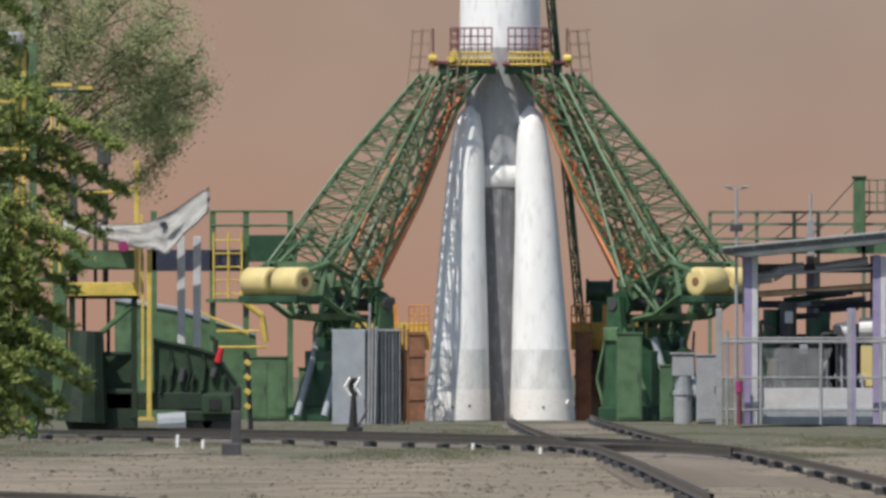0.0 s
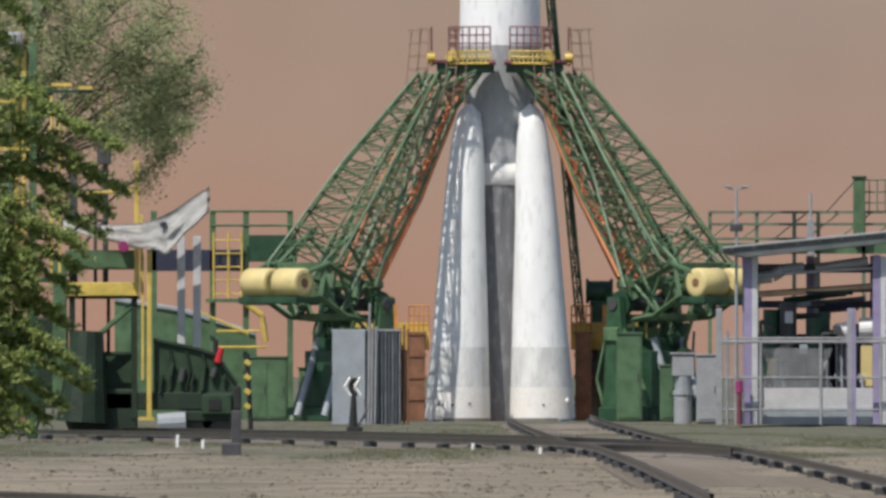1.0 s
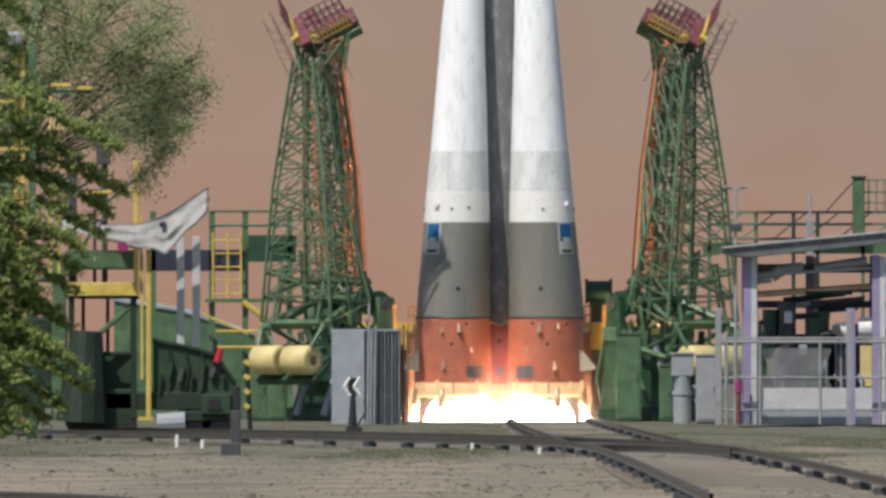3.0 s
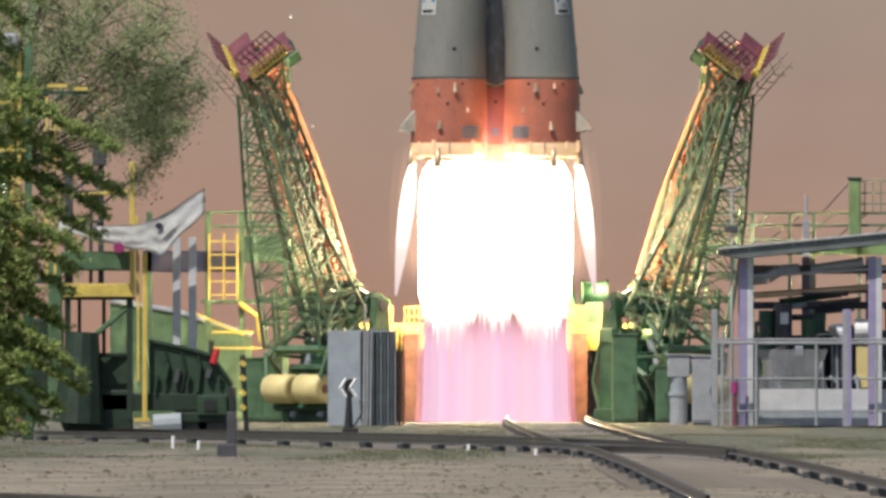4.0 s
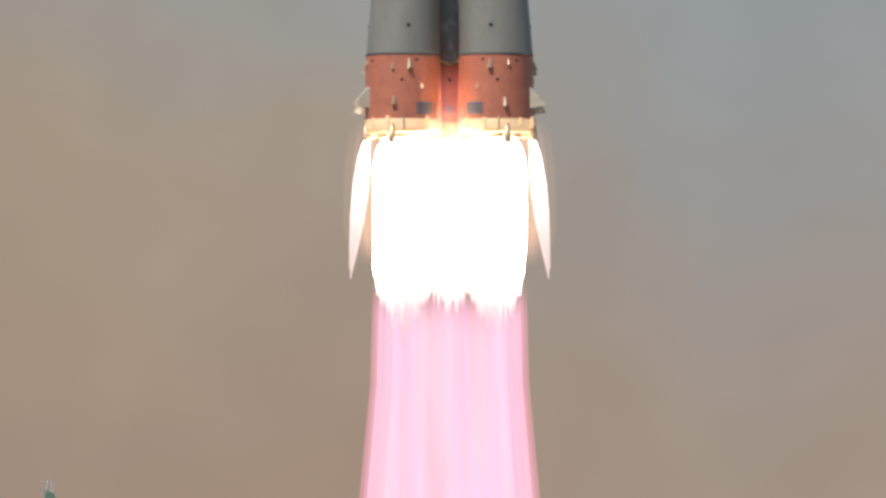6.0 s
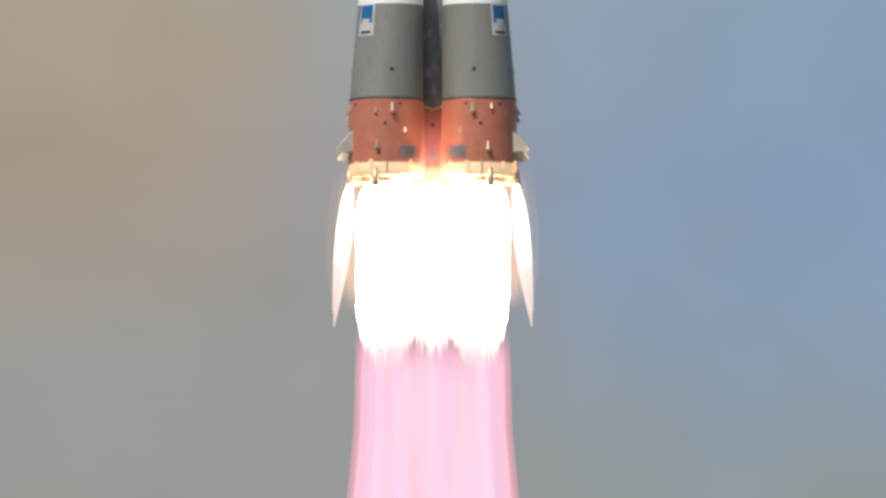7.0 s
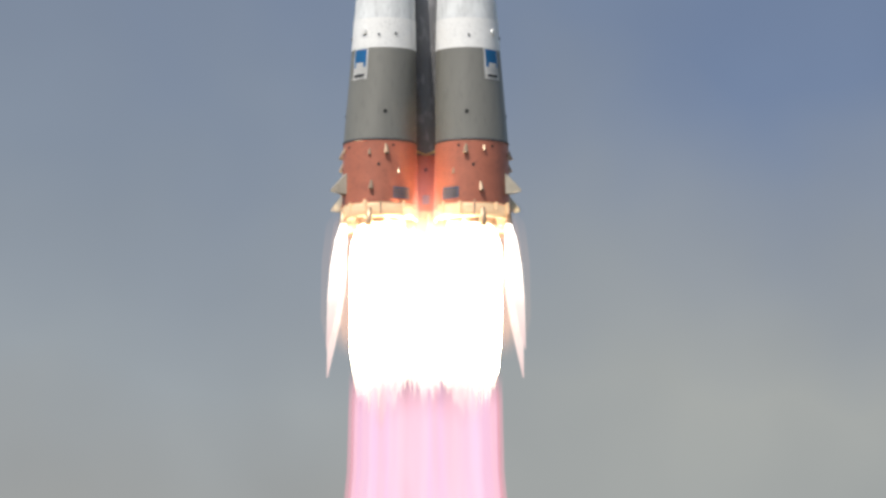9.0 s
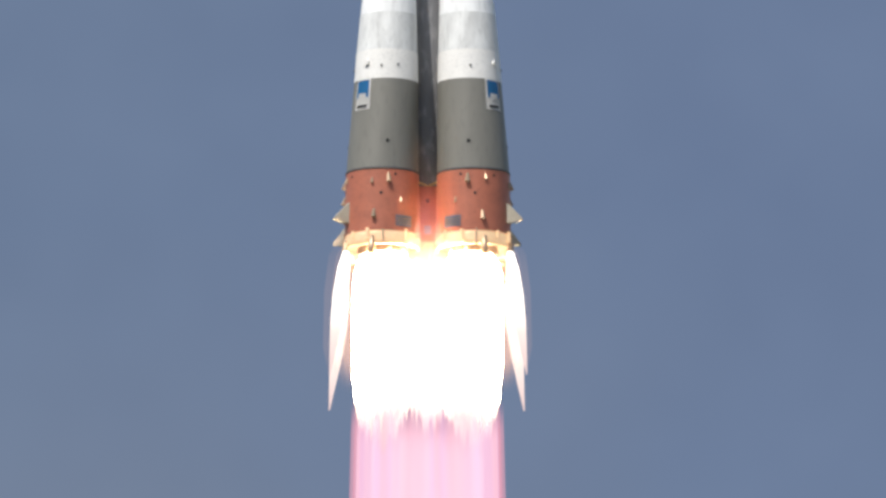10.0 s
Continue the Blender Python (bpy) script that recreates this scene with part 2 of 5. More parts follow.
smooth(ground())
bm = B()
for s in (-1, 1):
    box(bm, s * PIT - 0.4, s * PIT + 0.4, -PIT, PIT, -34, -0.01)
    box(bm, -PIT - 0.4, PIT + 0.4, s * (PIT + 0.4) - 0.4, s * (PIT + 0.4) + 0.4, -34, -0.01)
box(bm, -PIT, PIT, -PIT, PIT, -34.5, -34)
tagged(part("flame_pit", bm, CONCRETE), "deep concrete flame pit under the launch table", "pit", kind="structure")


# ---------------------------------------------------------------- small builders
def struts(parent, name, material, segs, r, n=6, label=""):
    """One object for each bar of a list of (end, end)."""
    for a, b in segs:
        part(name, tube(B(), a, b, r, n), material, parent, label)


def along(c, u):
    seg = [(Vector(q) - Vector(p)).length for p, q in zip(c, c[1:])]
    d = u * sum(seg)
    for k, L in enumerate(seg):
        if d <= L + 1e-6 or k == len(seg) - 1:
            return Vector(c[k]).lerp(Vector(c[k + 1]), min(1, d / L))
        d -= L


def zigzag(a, b, n, cross=True):
    """Bracing between the chords a and b."""
    s = []
    for k in range(n):
        s.append((along(a, k / n), along(b, k / n)))
        s.append((along(a, k / n), along(b, (k + 1) / n)) if k % 2 else (along(a, (k + 1) / n), along(b, k / n)))
        if cross and k % 3 == 1:
            s.append((along(a, (k + 1) / n), along(b, k / n)) if k % 2 else (along(a, k / n), along(b, (k + 1) / n)))
    return s


def pairs(pts):
    return list(zip(pts, pts[1:]))


def interp(pts, z):
    if z <= pts[0][0]:
        return pts[0][1]
    for (a, ra), (b, rb) in zip(pts, pts[1:]):
        if z <= b:
            return ra + (rb - ra) * (z - a) / (b - a)
    return pts[-1][1]


# ---------------------------------------------------------------- rocket
# heights above the nozzle ring -> radius of a booster, and its distance from the rocket's axis
BOOSTER_R = [(0.55, 1.385), (3.0, 1.34), (6.3, 1.195), (7.46, 1.14), (9.55, 1.01), (13.5, 0.785), (15.4, 0.68), (16.6, 0.57), (17.3, 0.47), (17.6, 0.38), (17.8, 0.22), (17.85, 0.06)]
BOOSTER_X = [(3.0, 2.39), (6.3, 2.19), (7.46, 2.15), (9.55, 2.04), (13.5, 1.88), (16.1, 1.70), (17.75, 1.58)]


def band(z0, z1, extra=0.0, steps=6):
    return [(interp(BOOSTER_R, z0 + (z1 - z0) * k / steps) + extra, z0 + (z1 - z0) * k / steps) for k in range(steps + 1)]


rocket = thing("rocket", "white and grey rocket with orange tail section, rising on its flame", "rocket")


def patch(az, a0, a1, z0, z1, off, extra, n=6):
    """A curved plate on a booster's skin."""
    bm = B()
    rows = []
    for j in range(4):
        z = z0 + (z1 - z0) * j / 3
        r = interp(BOOSTER_R, z) + extra
        ox, oy = off(z)
        rows.append([bm.verts.new((ox + r * math.cos(az + a0 + (a1 - a0) * i / n), oy + r * math.sin(az + a0 + (a1 - a0) * i / n), z)) for i in range(n + 1)])
    for p, q in zip(rows, rows[1:]):
        for i in range(n):
            bm.faces.new((p[i], p[i + 1], q[i + 1], q[i]))
    r = bmesh.ops.solidify(bm, geom=bm.faces[:], thickness=0.01)
    return bm


def on_skin(az, da, z, off, extra=0.0):
    r = interp(BOOSTER_R, z) + extra
    ox, oy = off(z)
    return Vector((ox + r * math.cos(az + da), oy + r * math.sin(az + da), z))


def booster(az):
    c, s = math.cos(az), math.sin(az)
    off = lambda z: (interp(BOOSTER_X, z) * c, interp(BOOSTER_X, z) * s)
    b = smooth(part("booster", lathe(B(), band(8.95, 17.85, steps=26), 44, off, False), FROST, rocket, "frosted white cone-shaped side booster"))
    smooth(part("frost_band", lathe(B(), band(7.5, 8.95), 44, off, False), FROST_BAND, b, "thinly frosted grey band"))
    smooth(part("white_band", lathe(B(), band(6.37, 7.5, 0.006), 44, off, False), WHITE_SKIN, b, "clean white band"))
    smooth(part("grey_section", lathe(B(), band(2.9, 6.37), 44, off, False), GREY_SKIN, b, "grey-green painted tank section"))
    smooth(part("tail_section", lathe(B(), band(0.55, 2.86, 0.012), 44, off, False), ORANGE_SKIN, b, "orange tail section"))
    smooth(part("joint_ring", lathe(B(), [(1.345, 2.86), (1.375, 2.88), (1.375, 2.93), (1.345, 2.95)], 44, off), GREY_DARK, b))
    part("nose_fitting", lathe(B(), [(0.09, 17.7), (0.11, 17.9), (0.03, 18.05)], 12, off), GREY_PALE, b)
    # badge on the outer side: blue field over a white one with an unreadable line
    part("badge_back", patch(az, -0.30, 0.30, 5.20, 6.38, off, 0.006), WHITE_SKIN, b, "white badge plate")
    part("badge_field", patch(az, -0.24, 0.24, 5.66, 6.32, off, 0.018), BLUE, b, "blue badge field")
    part("badge_line", patch(az, -0.20, 0.20, 5.28, 5.38, off, 0.018), GREY_DARK, b)
    part("badge_dome", patch(az, -0.15, 0.15, 5.60, 5.82, off, 0.03), WHITE_SKIN, b)
    # fin
    bm = B()
    fa = -0.4 * math.sin(2 * az)
    p = [on_skin(az, fa, 0.95, off, -0.02), on_skin(az, fa, 1.75, off, -0.02), on_skin(az, fa, 1.12, off, 0.58), on_skin(az, fa, 1.03, off, 0.58)]
    side = Vector((-math.sin(az + fa), math.cos(az + fa), 0)) * 0.14
    ring = [bm.verts.new(q + side * (0.15 if k > 1 else 1)) for k, q in enumerate(p)] + [bm.verts.new(q - side * (0.15 if k > 1 else 1)) for k, q in enumerate(p)]
    bm.faces.new(ring[0:4])
    bm.faces.new(ring[7:3:-1])
    for k in range(4):
        bm.faces.new((ring[k], ring[4 + k], ring[4 + (k + 1) % 4], ring[(k + 1) % 4]))
    bmesh.ops.recalc_face_normals(bm, faces=bm.faces[:])
    part("fin", bm, FIN, b, "pale beige air rudder")
    # fittings on the tail
    for da, z, w in ((-0.95, 2.55, 0.16), (0.95, 2.55, 0.16), (-0.45, 2.6, 0.1), (0.5, 2.45, 0.1), (-0.55, 1.15, 0.15), (0.55, 1.2, 0.15), (-1.3, 1.75, 0.09), (1.3, 1.75, 0.09)):
        q0, q1 = on_skin(az, da, z - w * 1.2, off, -0.02), on_skin(az, da, z + w, off, 0.0)
        part("bracket", tube(B(), q0 + (q1 - q0) * 0 + Vector((math.cos(az + da), math.sin(az + da), 0)) * w * 0.75, q1, w * 0.62, 5, w * 0.3), TAN_METAL, b)
    for da, z, w in ((-1.15, 2.68, 0.055), (-0.2, 2.66, 0.05), (1.15, 2.68, 0.055), (0.75, 1.95, 0.06), (-0.75, 1.95, 0.06), (-0.9, 3.95, 0.075), (0.9, 3.95, 0.075)):
        q, o = on_skin(az, da, z, off, -0.02), on_skin(az, da, z, off, 0.022)
        part("port", tube(B(), q, o, w, 10), BLACK, b)
    for da, z in ((-0.75, 6.85), (0.62, 6.85), (1.15, 6.9)):
        part("vent", tube(B(), on_skin(az, da, z, off, -0.02), on_skin(az, da, z, off, 0.05), 0.045, 8), GREY_DARK, b)
    part("lamp_cap", tube(B(), on_skin(az, 0.12, 7.0, off, -0.05), on_skin(az, 0.12, 7.0, off, 0.1), 0.11, 10), WHITE_SKIN, b)
    for sg in (-1, 1):
        part("hatch", patch(az, sg * 1.40 - 0.26, sg * 1.40 + 0.26, 0.72, 1.14, off, 0.02), HATCH, b, "blue-grey hatch plate")
        for k in range(3):
            part("hatch_bar", patch(az, sg * 1.40 - 0.24, sg * 1.40 + 0.24, 0.80 + 0.1 * k, 0.83 + 0.1 * k, off, 0.034), TAN_METAL, b)
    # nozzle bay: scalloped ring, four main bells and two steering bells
    smooth(part("tail_ring", lathe(B(), [(1.30, 0.02), (1.40, 0.06), (1.36, 0.22), (1.42, 0.40), (1.36, 0.56)], 44, off, False), GLARE_METAL, b, "metal ring with flame glare added as glow"))
    for k in range(9):
        da = (-2.0, -1.62, -1.1, -0.72, -0.1, 0.38, 0.8, 1.45, 1.9)[k]
        q = on_skin(az, da, 0.55, off, 0.03)
        part("clamp", tube(B(), q - Vector((0, 0, 0.22 + 0.11 * (k * 5 % 4))), q + Vector((0, 0, 0.03 + 0.05 * (k % 2))), 0.035 + 0.025 * (k * 7 % 3), 6), GLARE_METAL if k % 3 else TAN_METAL, b)
    x0, y0 = off(0)
    for k in range(4):
        a = az + math.pi / 4 + k * math.pi / 2
        o2 = (x0 + 0.55 * math.cos(a), y0 + 0.55 * math.sin(a))
        smooth(part("nozzle", lathe(B(), [(0.40, -0.12), (0.34, 0.15), (0.2, 0.5)], 18, lambda z, o2=o2: o2), TAN_METAL, b))
    for sg in (-1, 1):
        a = az + sg * 0.5
        o3 = (x0 + 1.42 * math.cos(a), y0 + 1.42 * math.sin(a))
        smooth(part("steering_nozzle", lathe(B(), [(0.17, -0.35), (0.14, -0.1), (0.08, 0.35)], 14, lambda z, o3=o3: o3), TAN_METAL, b))
    return b


# Weak emission stands for flame glare on the nozzle metal.
GLARE_METAL = mat("glare_glow_metal", (0.6, 0.45, 0.3), 0.4, 0.4, vary=0.2)
GLARE_METAL.node_tree.nodes["Principled BSDF"].inputs["Emission Color"].default_value = (1.0, 0.62, 0.32, 1)
GLARE_METAL.node_tree.nodes["Principled BSDF"].inputs["Emission Strength"].default_value = 0.55
FIN = mat("pale_beige_paint", (0.40, 0.36, 0.29), 0.6, vary=0.12)
HATCH = mat("blue_grey_plate", (0.17, 0.22, 0.32), 0.4, vary=0.15)
for k in range(4):
    booster(radians(45 + 90 * k))
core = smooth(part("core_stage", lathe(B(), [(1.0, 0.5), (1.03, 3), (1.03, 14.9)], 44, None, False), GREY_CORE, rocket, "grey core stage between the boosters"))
smooth(part("tail_skirt", lathe(B(), [(1.02, 0.45), (1.045, 0.6), (1.045, 2.6)], 44, None, False), ORANGE_SKIN, core, "orange skirt of the core"))
smooth(part("collar", lathe(B(), [(1.03, 14.86), (1.09, 14.9), (1.09, 15.62), (1.03, 15.66)], 44, None, False), WHITE_SKIN, core, "clean white collar"))
smooth(part("widening_section", lathe(B(), [(1.04, 15.6), (1.2, 17.2), (1.40, 19.3), (1.475, 19.95)], 44, None, False), FROST_CORE, core, "frosted grey widening section"))
smooth(part("upper_barrel", lathe(B(), [(1.475, 19.95), (1.48, 20.2), (1.44, 23), (1.33, 27)], 44, None, False), FROST, core, "frosted white upper barrel"))
smooth(part("tail_ring", lathe(B(), [(1.02, -0.55), (1.14, -0.5), (1.09, -0.25), (1.14, 0.05), (1.06, 0.3), (1.05, 0.5)], 40, None, False), GLARE_METAL, core))
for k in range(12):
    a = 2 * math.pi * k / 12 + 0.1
    part("clamp", tube(B(), (1.1 * math.cos(a), 1.1 * math.sin(a), -0.52 - 0.05 * (k % 2)), (1.1 * math.cos(a), 1.1 * math.sin(a), 0.42), 0.06, 6), GLARE_METAL, core)
for k in range(4):
    a = -math.pi / 2 + k * math.pi / 2
    bm = box(B(), -0.13, 0.13, -1.09, -0.95, 0.78, 1.1)
    bmesh.ops.rotate(bm, verts=bm.verts[:], cent=(0, 0, 0), matrix=Matrix.Rotation(a + math.pi / 2, 3, "Z"))
    part("hatch", bm, HATCH, core, "blue-grey hatch plate")
    part("port", tube(B(), (0.98 * math.cos(a), 0.98 * math.sin(a), 2.05), (1.07 * math.cos(a), 1.07 * math.sin(a), 2.05), 0.08, 10), BLACK, core)
    o2 = (0.48 * math.cos(a + 0.785), 0.48 * math.sin(a + 0.785))
    smooth(part("nozzle", lathe(B(), [(0.40, -0.3), (0.34, 0.0), (0.2, 0.4)], 18, lambda z, o2=o2: o2), TAN_METAL, core))
    # tie rods to the boosters above the tail
    for sg in (-1, 1):
        part("tie_rod", tube(B(), (1.0 * math.cos(a), 1.0 * math.sin(a), 2.62), (1.25 * math.cos(a + sg * 0.38), 1.25 * math.sin(a + sg * 0.38), 2.78), 0.035, 6), YELLOW_PALE, core)
smooth(part("upper_stage", lathe(B(), [(1.33, 27), (1.33, 33), (1.5, 34), (1.5, 39), (0.9, 43), (0.1, 45)], 40), WHITE_SKIN, rocket))


# ---------------------------------------------------------------- flame
def gas(name, stops, strength, z_full, z_end, ragged=1.2, most=1.0, stripe=2.2, sharp=0.05, top=None, dim=None):
    """Hot gas that thins out between the heights z_full and z_end; stops: colour along noise that is drawn out downwards."""
    m = bpy.data.materials.new(name)
    m.use_nodes = True
    nt = m.node_tree
    nt.nodes.remove(nt.nodes["Principled BSDF"])
    n = noise_node(nt, stripe, 3, (1, 1, sharp))
    col = ramp_node(nt, stops)
    nt.links.new(n.outputs[0], col.inputs[0])
    e = nt.nodes.new("ShaderNodeEmission")
    e.inputs[1].default_value = strength
    nt.links.new(col.outputs[0], e.inputs[0])
    tc, sep = nt.nodes.new("ShaderNodeTexCoord"), nt.nodes.new("ShaderNodeSeparateXYZ")
    nt.links.new(tc.outputs["Object"], sep.inputs[0])
    if dim:
        cool = nt.nodes.new("ShaderNodeMapRange")
        cool.interpolation_type = "SMOOTHSTEP"
        for i, v in ((1, dim[1]), (2, dim[0]), (3, dim[2]), (4, strength)):
            cool.inputs[i].default_value = v
        nt.links.new(sep.outputs[2], cool.inputs[0])
        nt.links.new(cool.outputs[0], e.inputs[1])
    n2 = noise_node(nt, 3.2, 4, (1, 1, 0.10))
    mul = nt.nodes.new("ShaderNodeMath")
    mul.operation = "MULTIPLY_ADD"
    nt.links.new(n2.outputs[0], mul.inputs[0])
    mul.inputs[1].default_value = ragged
    nt.links.new(sep.outputs[2], mul.inputs[2])
    mr = nt.nodes.new("ShaderNodeMapRange")
    mr.interpolation_type = "SMOOTHSTEP"
    for i, v in ((1, z_end + ragged / 2), (2, z_full + ragged / 2), (3, 0.0), (4, most)):
        mr.inputs[i].default_value = v
    nt.links.new(mul.outputs[0], mr.inputs[0])
    fade = mr.outputs[0]
    if top:
        m2, mm = nt.nodes.new("ShaderNodeMapRange"), nt.nodes.new("ShaderNodeMath")
        m2.interpolation_type, mm.operation = "SMOOTHSTEP", "MULTIPLY"
        for i, v in ((1, top[1] + ragged / 2), (2, top[0] + ragged / 2), (3, 1.0), (4, 0.0)):
            m2.inputs[i].default_value = v
        nt.links.new(mul.outputs[0], m2.inputs[0])
        nt.links.new(fade, mm.inputs[0])
        nt.links.new(m2.outputs[0], mm.inputs[1])
        fade = mm.outputs[0]
    tr, mx = nt.nodes.new("ShaderNodeBsdfTransparent"), nt.nodes.new("ShaderNodeMixShader")
    nt.links.new(fade, mx.inputs[0])
    nt.links.new(tr.outputs[0], mx.inputs[1])
    nt.links.new(e.outputs[0], mx.inputs[2])
    nt.links.new(mx.outputs[0], nt.nodes["Material Output"].inputs[0])
    return m


def glow(name, stops):
    """Dense glowing gas that cools along its height; stops: height, colour, strength."""
    m = bpy.data.materials.new(name)
    m.use_nodes = True
    nt = m.node_tree
    nt.nodes.remove(nt.nodes["Principled BSDF"])
    tc, sep, mr = (nt.nodes.new("ShaderNode" + k) for k in ("TexCoord", "SeparateXYZ", "MapRange"))
    nt.links.new(tc.outputs["Object"], sep.inputs[0])
    nt.links.new(sep.outputs[2], mr.inputs[0])
    lo, hi = stops[0][0], stops[-1][0]
    mr.inputs[1].default_value, mr.inputs[2].default_value = lo, hi
    top = max(k for _, _, k in stops)
    col = ramp_node(nt, [((z - lo) / (hi - lo), c) for z, c, k in stops])
    power = ramp_node(nt, [((z - lo) / (hi - lo), (k / top,) * 3) for z, c, k in stops])
    e, mul = nt.nodes.new("ShaderNodeEmission"), nt.nodes.new("ShaderNodeMath")
    mul.operation = "MULTIPLY"
    mul.inputs[1].default_value = top
    for r in (col, power):
        nt.links.new(mr.outputs[0], r.inputs[0])
    nt.links.new(col.outputs[0], e.inputs[0])
    nt.links.new(power.outputs[0], mul.inputs[0])
    nt.links.new(mul.outputs[0], e.inputs[1])
    nt.links.new(e.outputs[0], nt.nodes["Material Output"].inputs[0])
    return m


HOT = glow("white_hot_gas", [(-7.6, (1.0, 0.80, 0.74), 0.95), (-6.3, (1.0, 0.86, 0.78), 1.3), (-5.2, (1.0, 0.86, 0.62), 2.5), (-4.0, (1.0, 0.72, 0.42), 170), (-2.4, (1.0, 0.70, 0.40), 270), (-1.3, (1.0, 0.70, 0.42), 100), (-0.4, (1.0, 0.84, 0.72), 8)])
STEER = glow("steering_jet_gas", [(-5.6, (1.0, 0.72, 0.72), 0.75), (-3.4, (1.0, 0.84, 0.78), 1.1), (-1.8, (1.0, 0.92, 0.84), 2.0), (-0.3, (1.0, 0.92, 0.84), 3.5)])
PINK_STOPS = [(0.33, (0.94, 0.56, 0.66)), (0.41, (0.95, 0.68, 0.80)), (0.47, (0.93, 0.72, 0.90)), (0.53, (0.80, 0.66, 0.96)), (0.60, (0.94, 0.62, 0.74)), (0.68, (0.98, 0.84, 0.92))]
PINK = gas("pink_gas", PINK_STOPS, 1.1, -14, -25, 2.0, 0.5, 0.75, 0.012, top=(-5.6, -6.9))
LILAC = gas("lilac_gas", [(0.36, (0.95, 0.62, 0.74)), (0.46, (0.95, 0.80, 0.93)), (0.53, (0.80, 0.70, 0.98)), (0.62, (0.97, 0.80, 0.90))], 1.15, -13, -25, 2.0, 0.78, 0.95, 0.012, top=(-6.2, -7.8))
PINK_EDGE = gas("rose_gas_edge", [(0.3, (0.97, 0.34, 0.44)), (0.7, (0.97, 0.48, 0.58))], 1.12, -12, -25, 2.0, 0.22, 1.2, 0.02, top=(-5.2, -6.6))
# Thin emissive layers that imitate the bloom of the bright flame.
HALO = [gas("flame_bloom", [(0.0, (1.0, 0.58, 0.40)), (1.0, (1.0, 0.58, 0.40))], 1.6, -3.4, -4.8, 0.3, a, top=(1.2, -0.9)) for a in (0.11, 0.08, 0.05, 0.025)]
# Rosy shells between boosters: gas, plus flame light on the core skirt.
BASE_GLOW = gas("rosy_gas_and_light", [(0.3, (1.0, 0.32, 0.26)), (0.7, (1.0, 0.42, 0.44))], 1.05, -1.0, -2.0, 0.6, 0.26, top=(2.7, 0.0))
LICK = gas("licking_flame_gas", [(0.3, (1.0, 0.7, 0.5)), (0.7, (1.0, 0.6, 0.45))], 1.2, -1.0, -2.0, 0.4, 0.3, top=(1.2, 0.1))

flame = thing("exhaust_flame", "white-hot exhaust flame with a long pink tail", "flame")
LOBE = [(0.80, -0.12), (0.98, -0.4), (1.10, -0.8), (1.15, -1.5), (1.13, -3.2), (1.12, -4.2), (0.85, -4.7), (0.3, -5.1)]


def streaks(seed, x, y, radius, z0, longest, count):
    """The torn lower end of a jet: tapered tongues, longest in the middle."""
    rng = random.Random(seed)
    bm = B()
    for k in range(count):
        a, u = rng.uniform(0, 2 * math.pi), math.sqrt(rng.random())
        px, py = x + radius * u * math.cos(a), y + radius * u * math.sin(a)
        end = z0 - longest * (1.05 - 0.6 * u) * rng.uniform(0.6, 1.0)
        w = rng.uniform(0.10, 0.22)
        top = z0 + 0.5
        tube(bm, (px, py, top), (px, py, (top + end) / 2), w * 0.8, 6, w)
        tube(bm, (px, py, (top + end) / 2), (px, py, end), w, 6, 0.006)
    return bm


def jet(name, x, y, profile, material, label, lean=0.0):
    c = Vector((x, y)).normalized() if (x or y) else Vector((0, 0))
    o = smooth(part(name, lathe(B(), profile, 28, lambda z: (x + c.x * -z * lean, y + c.y * -z * lean), False), material, flame, label))
    return o


for k in range(4):
    a = radians(45 + 90 * k)
    jet("booster_jet", 2.3 * math.cos(a), 2.3 * math.sin(a), LOBE, HOT, "white-hot jet", 0.012)
    part("jet_end", streaks(30 + k, 2.35 * math.cos(a), 2.35 * math.sin(a), 1.0, -4.3, 3.6, 95), HOT, flame, "torn cream end of a jet")
    jet("steering_jet", 4.25 * math.cos(a), 4.25 * math.sin(a), [(0.10, -0.28), (0.22, -0.9), (0.27, -1.9), (0.23, -3.0), (0.13, -4.0), (0.02, -5.0)], STEER, "slim outer steering jet", 0.18)
for k in range(4):
    a = radians(90 * k)
    jet("base_glow", 1.75 * math.cos(a), 1.75 * math.sin(a), [(0.72, -0.1), (0.74, 0.8), (0.6, 1.8), (0.35, 2.6)], BASE_GLOW, "rosy gas shell that also stands for flame light")
    for sg in (-1, 1):
        jet("flame_lick", 2.45 * math.cos(a + sg * 0.16), 2.45 * math.sin(a + sg * 0.16), [(0.14, 0.0), (0.12, 0.5), (0.06, 1.0), (0.02, 1.4)], LICK, "small tongue of flame")
jet("core_jet", 0, 0, [(0.85, -0.62), (1.02, -1.0), (1.05, -3.0), (0.9, -4.2), (0.5, -5.0), (0.1, -5.5)], HOT, "white-hot jet")
part("jet_end", streaks(29, 0, 0, 0.72, -4.1, 3.5, 60), HOT, flame, "torn cream end of a jet")
TAIL = [(2.62, -4.9), (2.6, -6), (2.66, -9), (3.1, -14), (3.55, -20), (3.95, -26)]
wider = lambda d: [(r + d * (1 - 0.03 * z), z) for r, z in TAIL]
jet("pink_tail", 0, 0, wider(0.0), PINK, "pink and lilac translucent tail of hot gas")
jet("pink_tail", 0, 0, wider(-0.45), LILAC, "pale lilac streaks inside the tail")
for d in (0.09, 0.19):
    jet("tail_edge", 0, 0, wider(d), PINK_EDGE, "rose fringe of the tail")
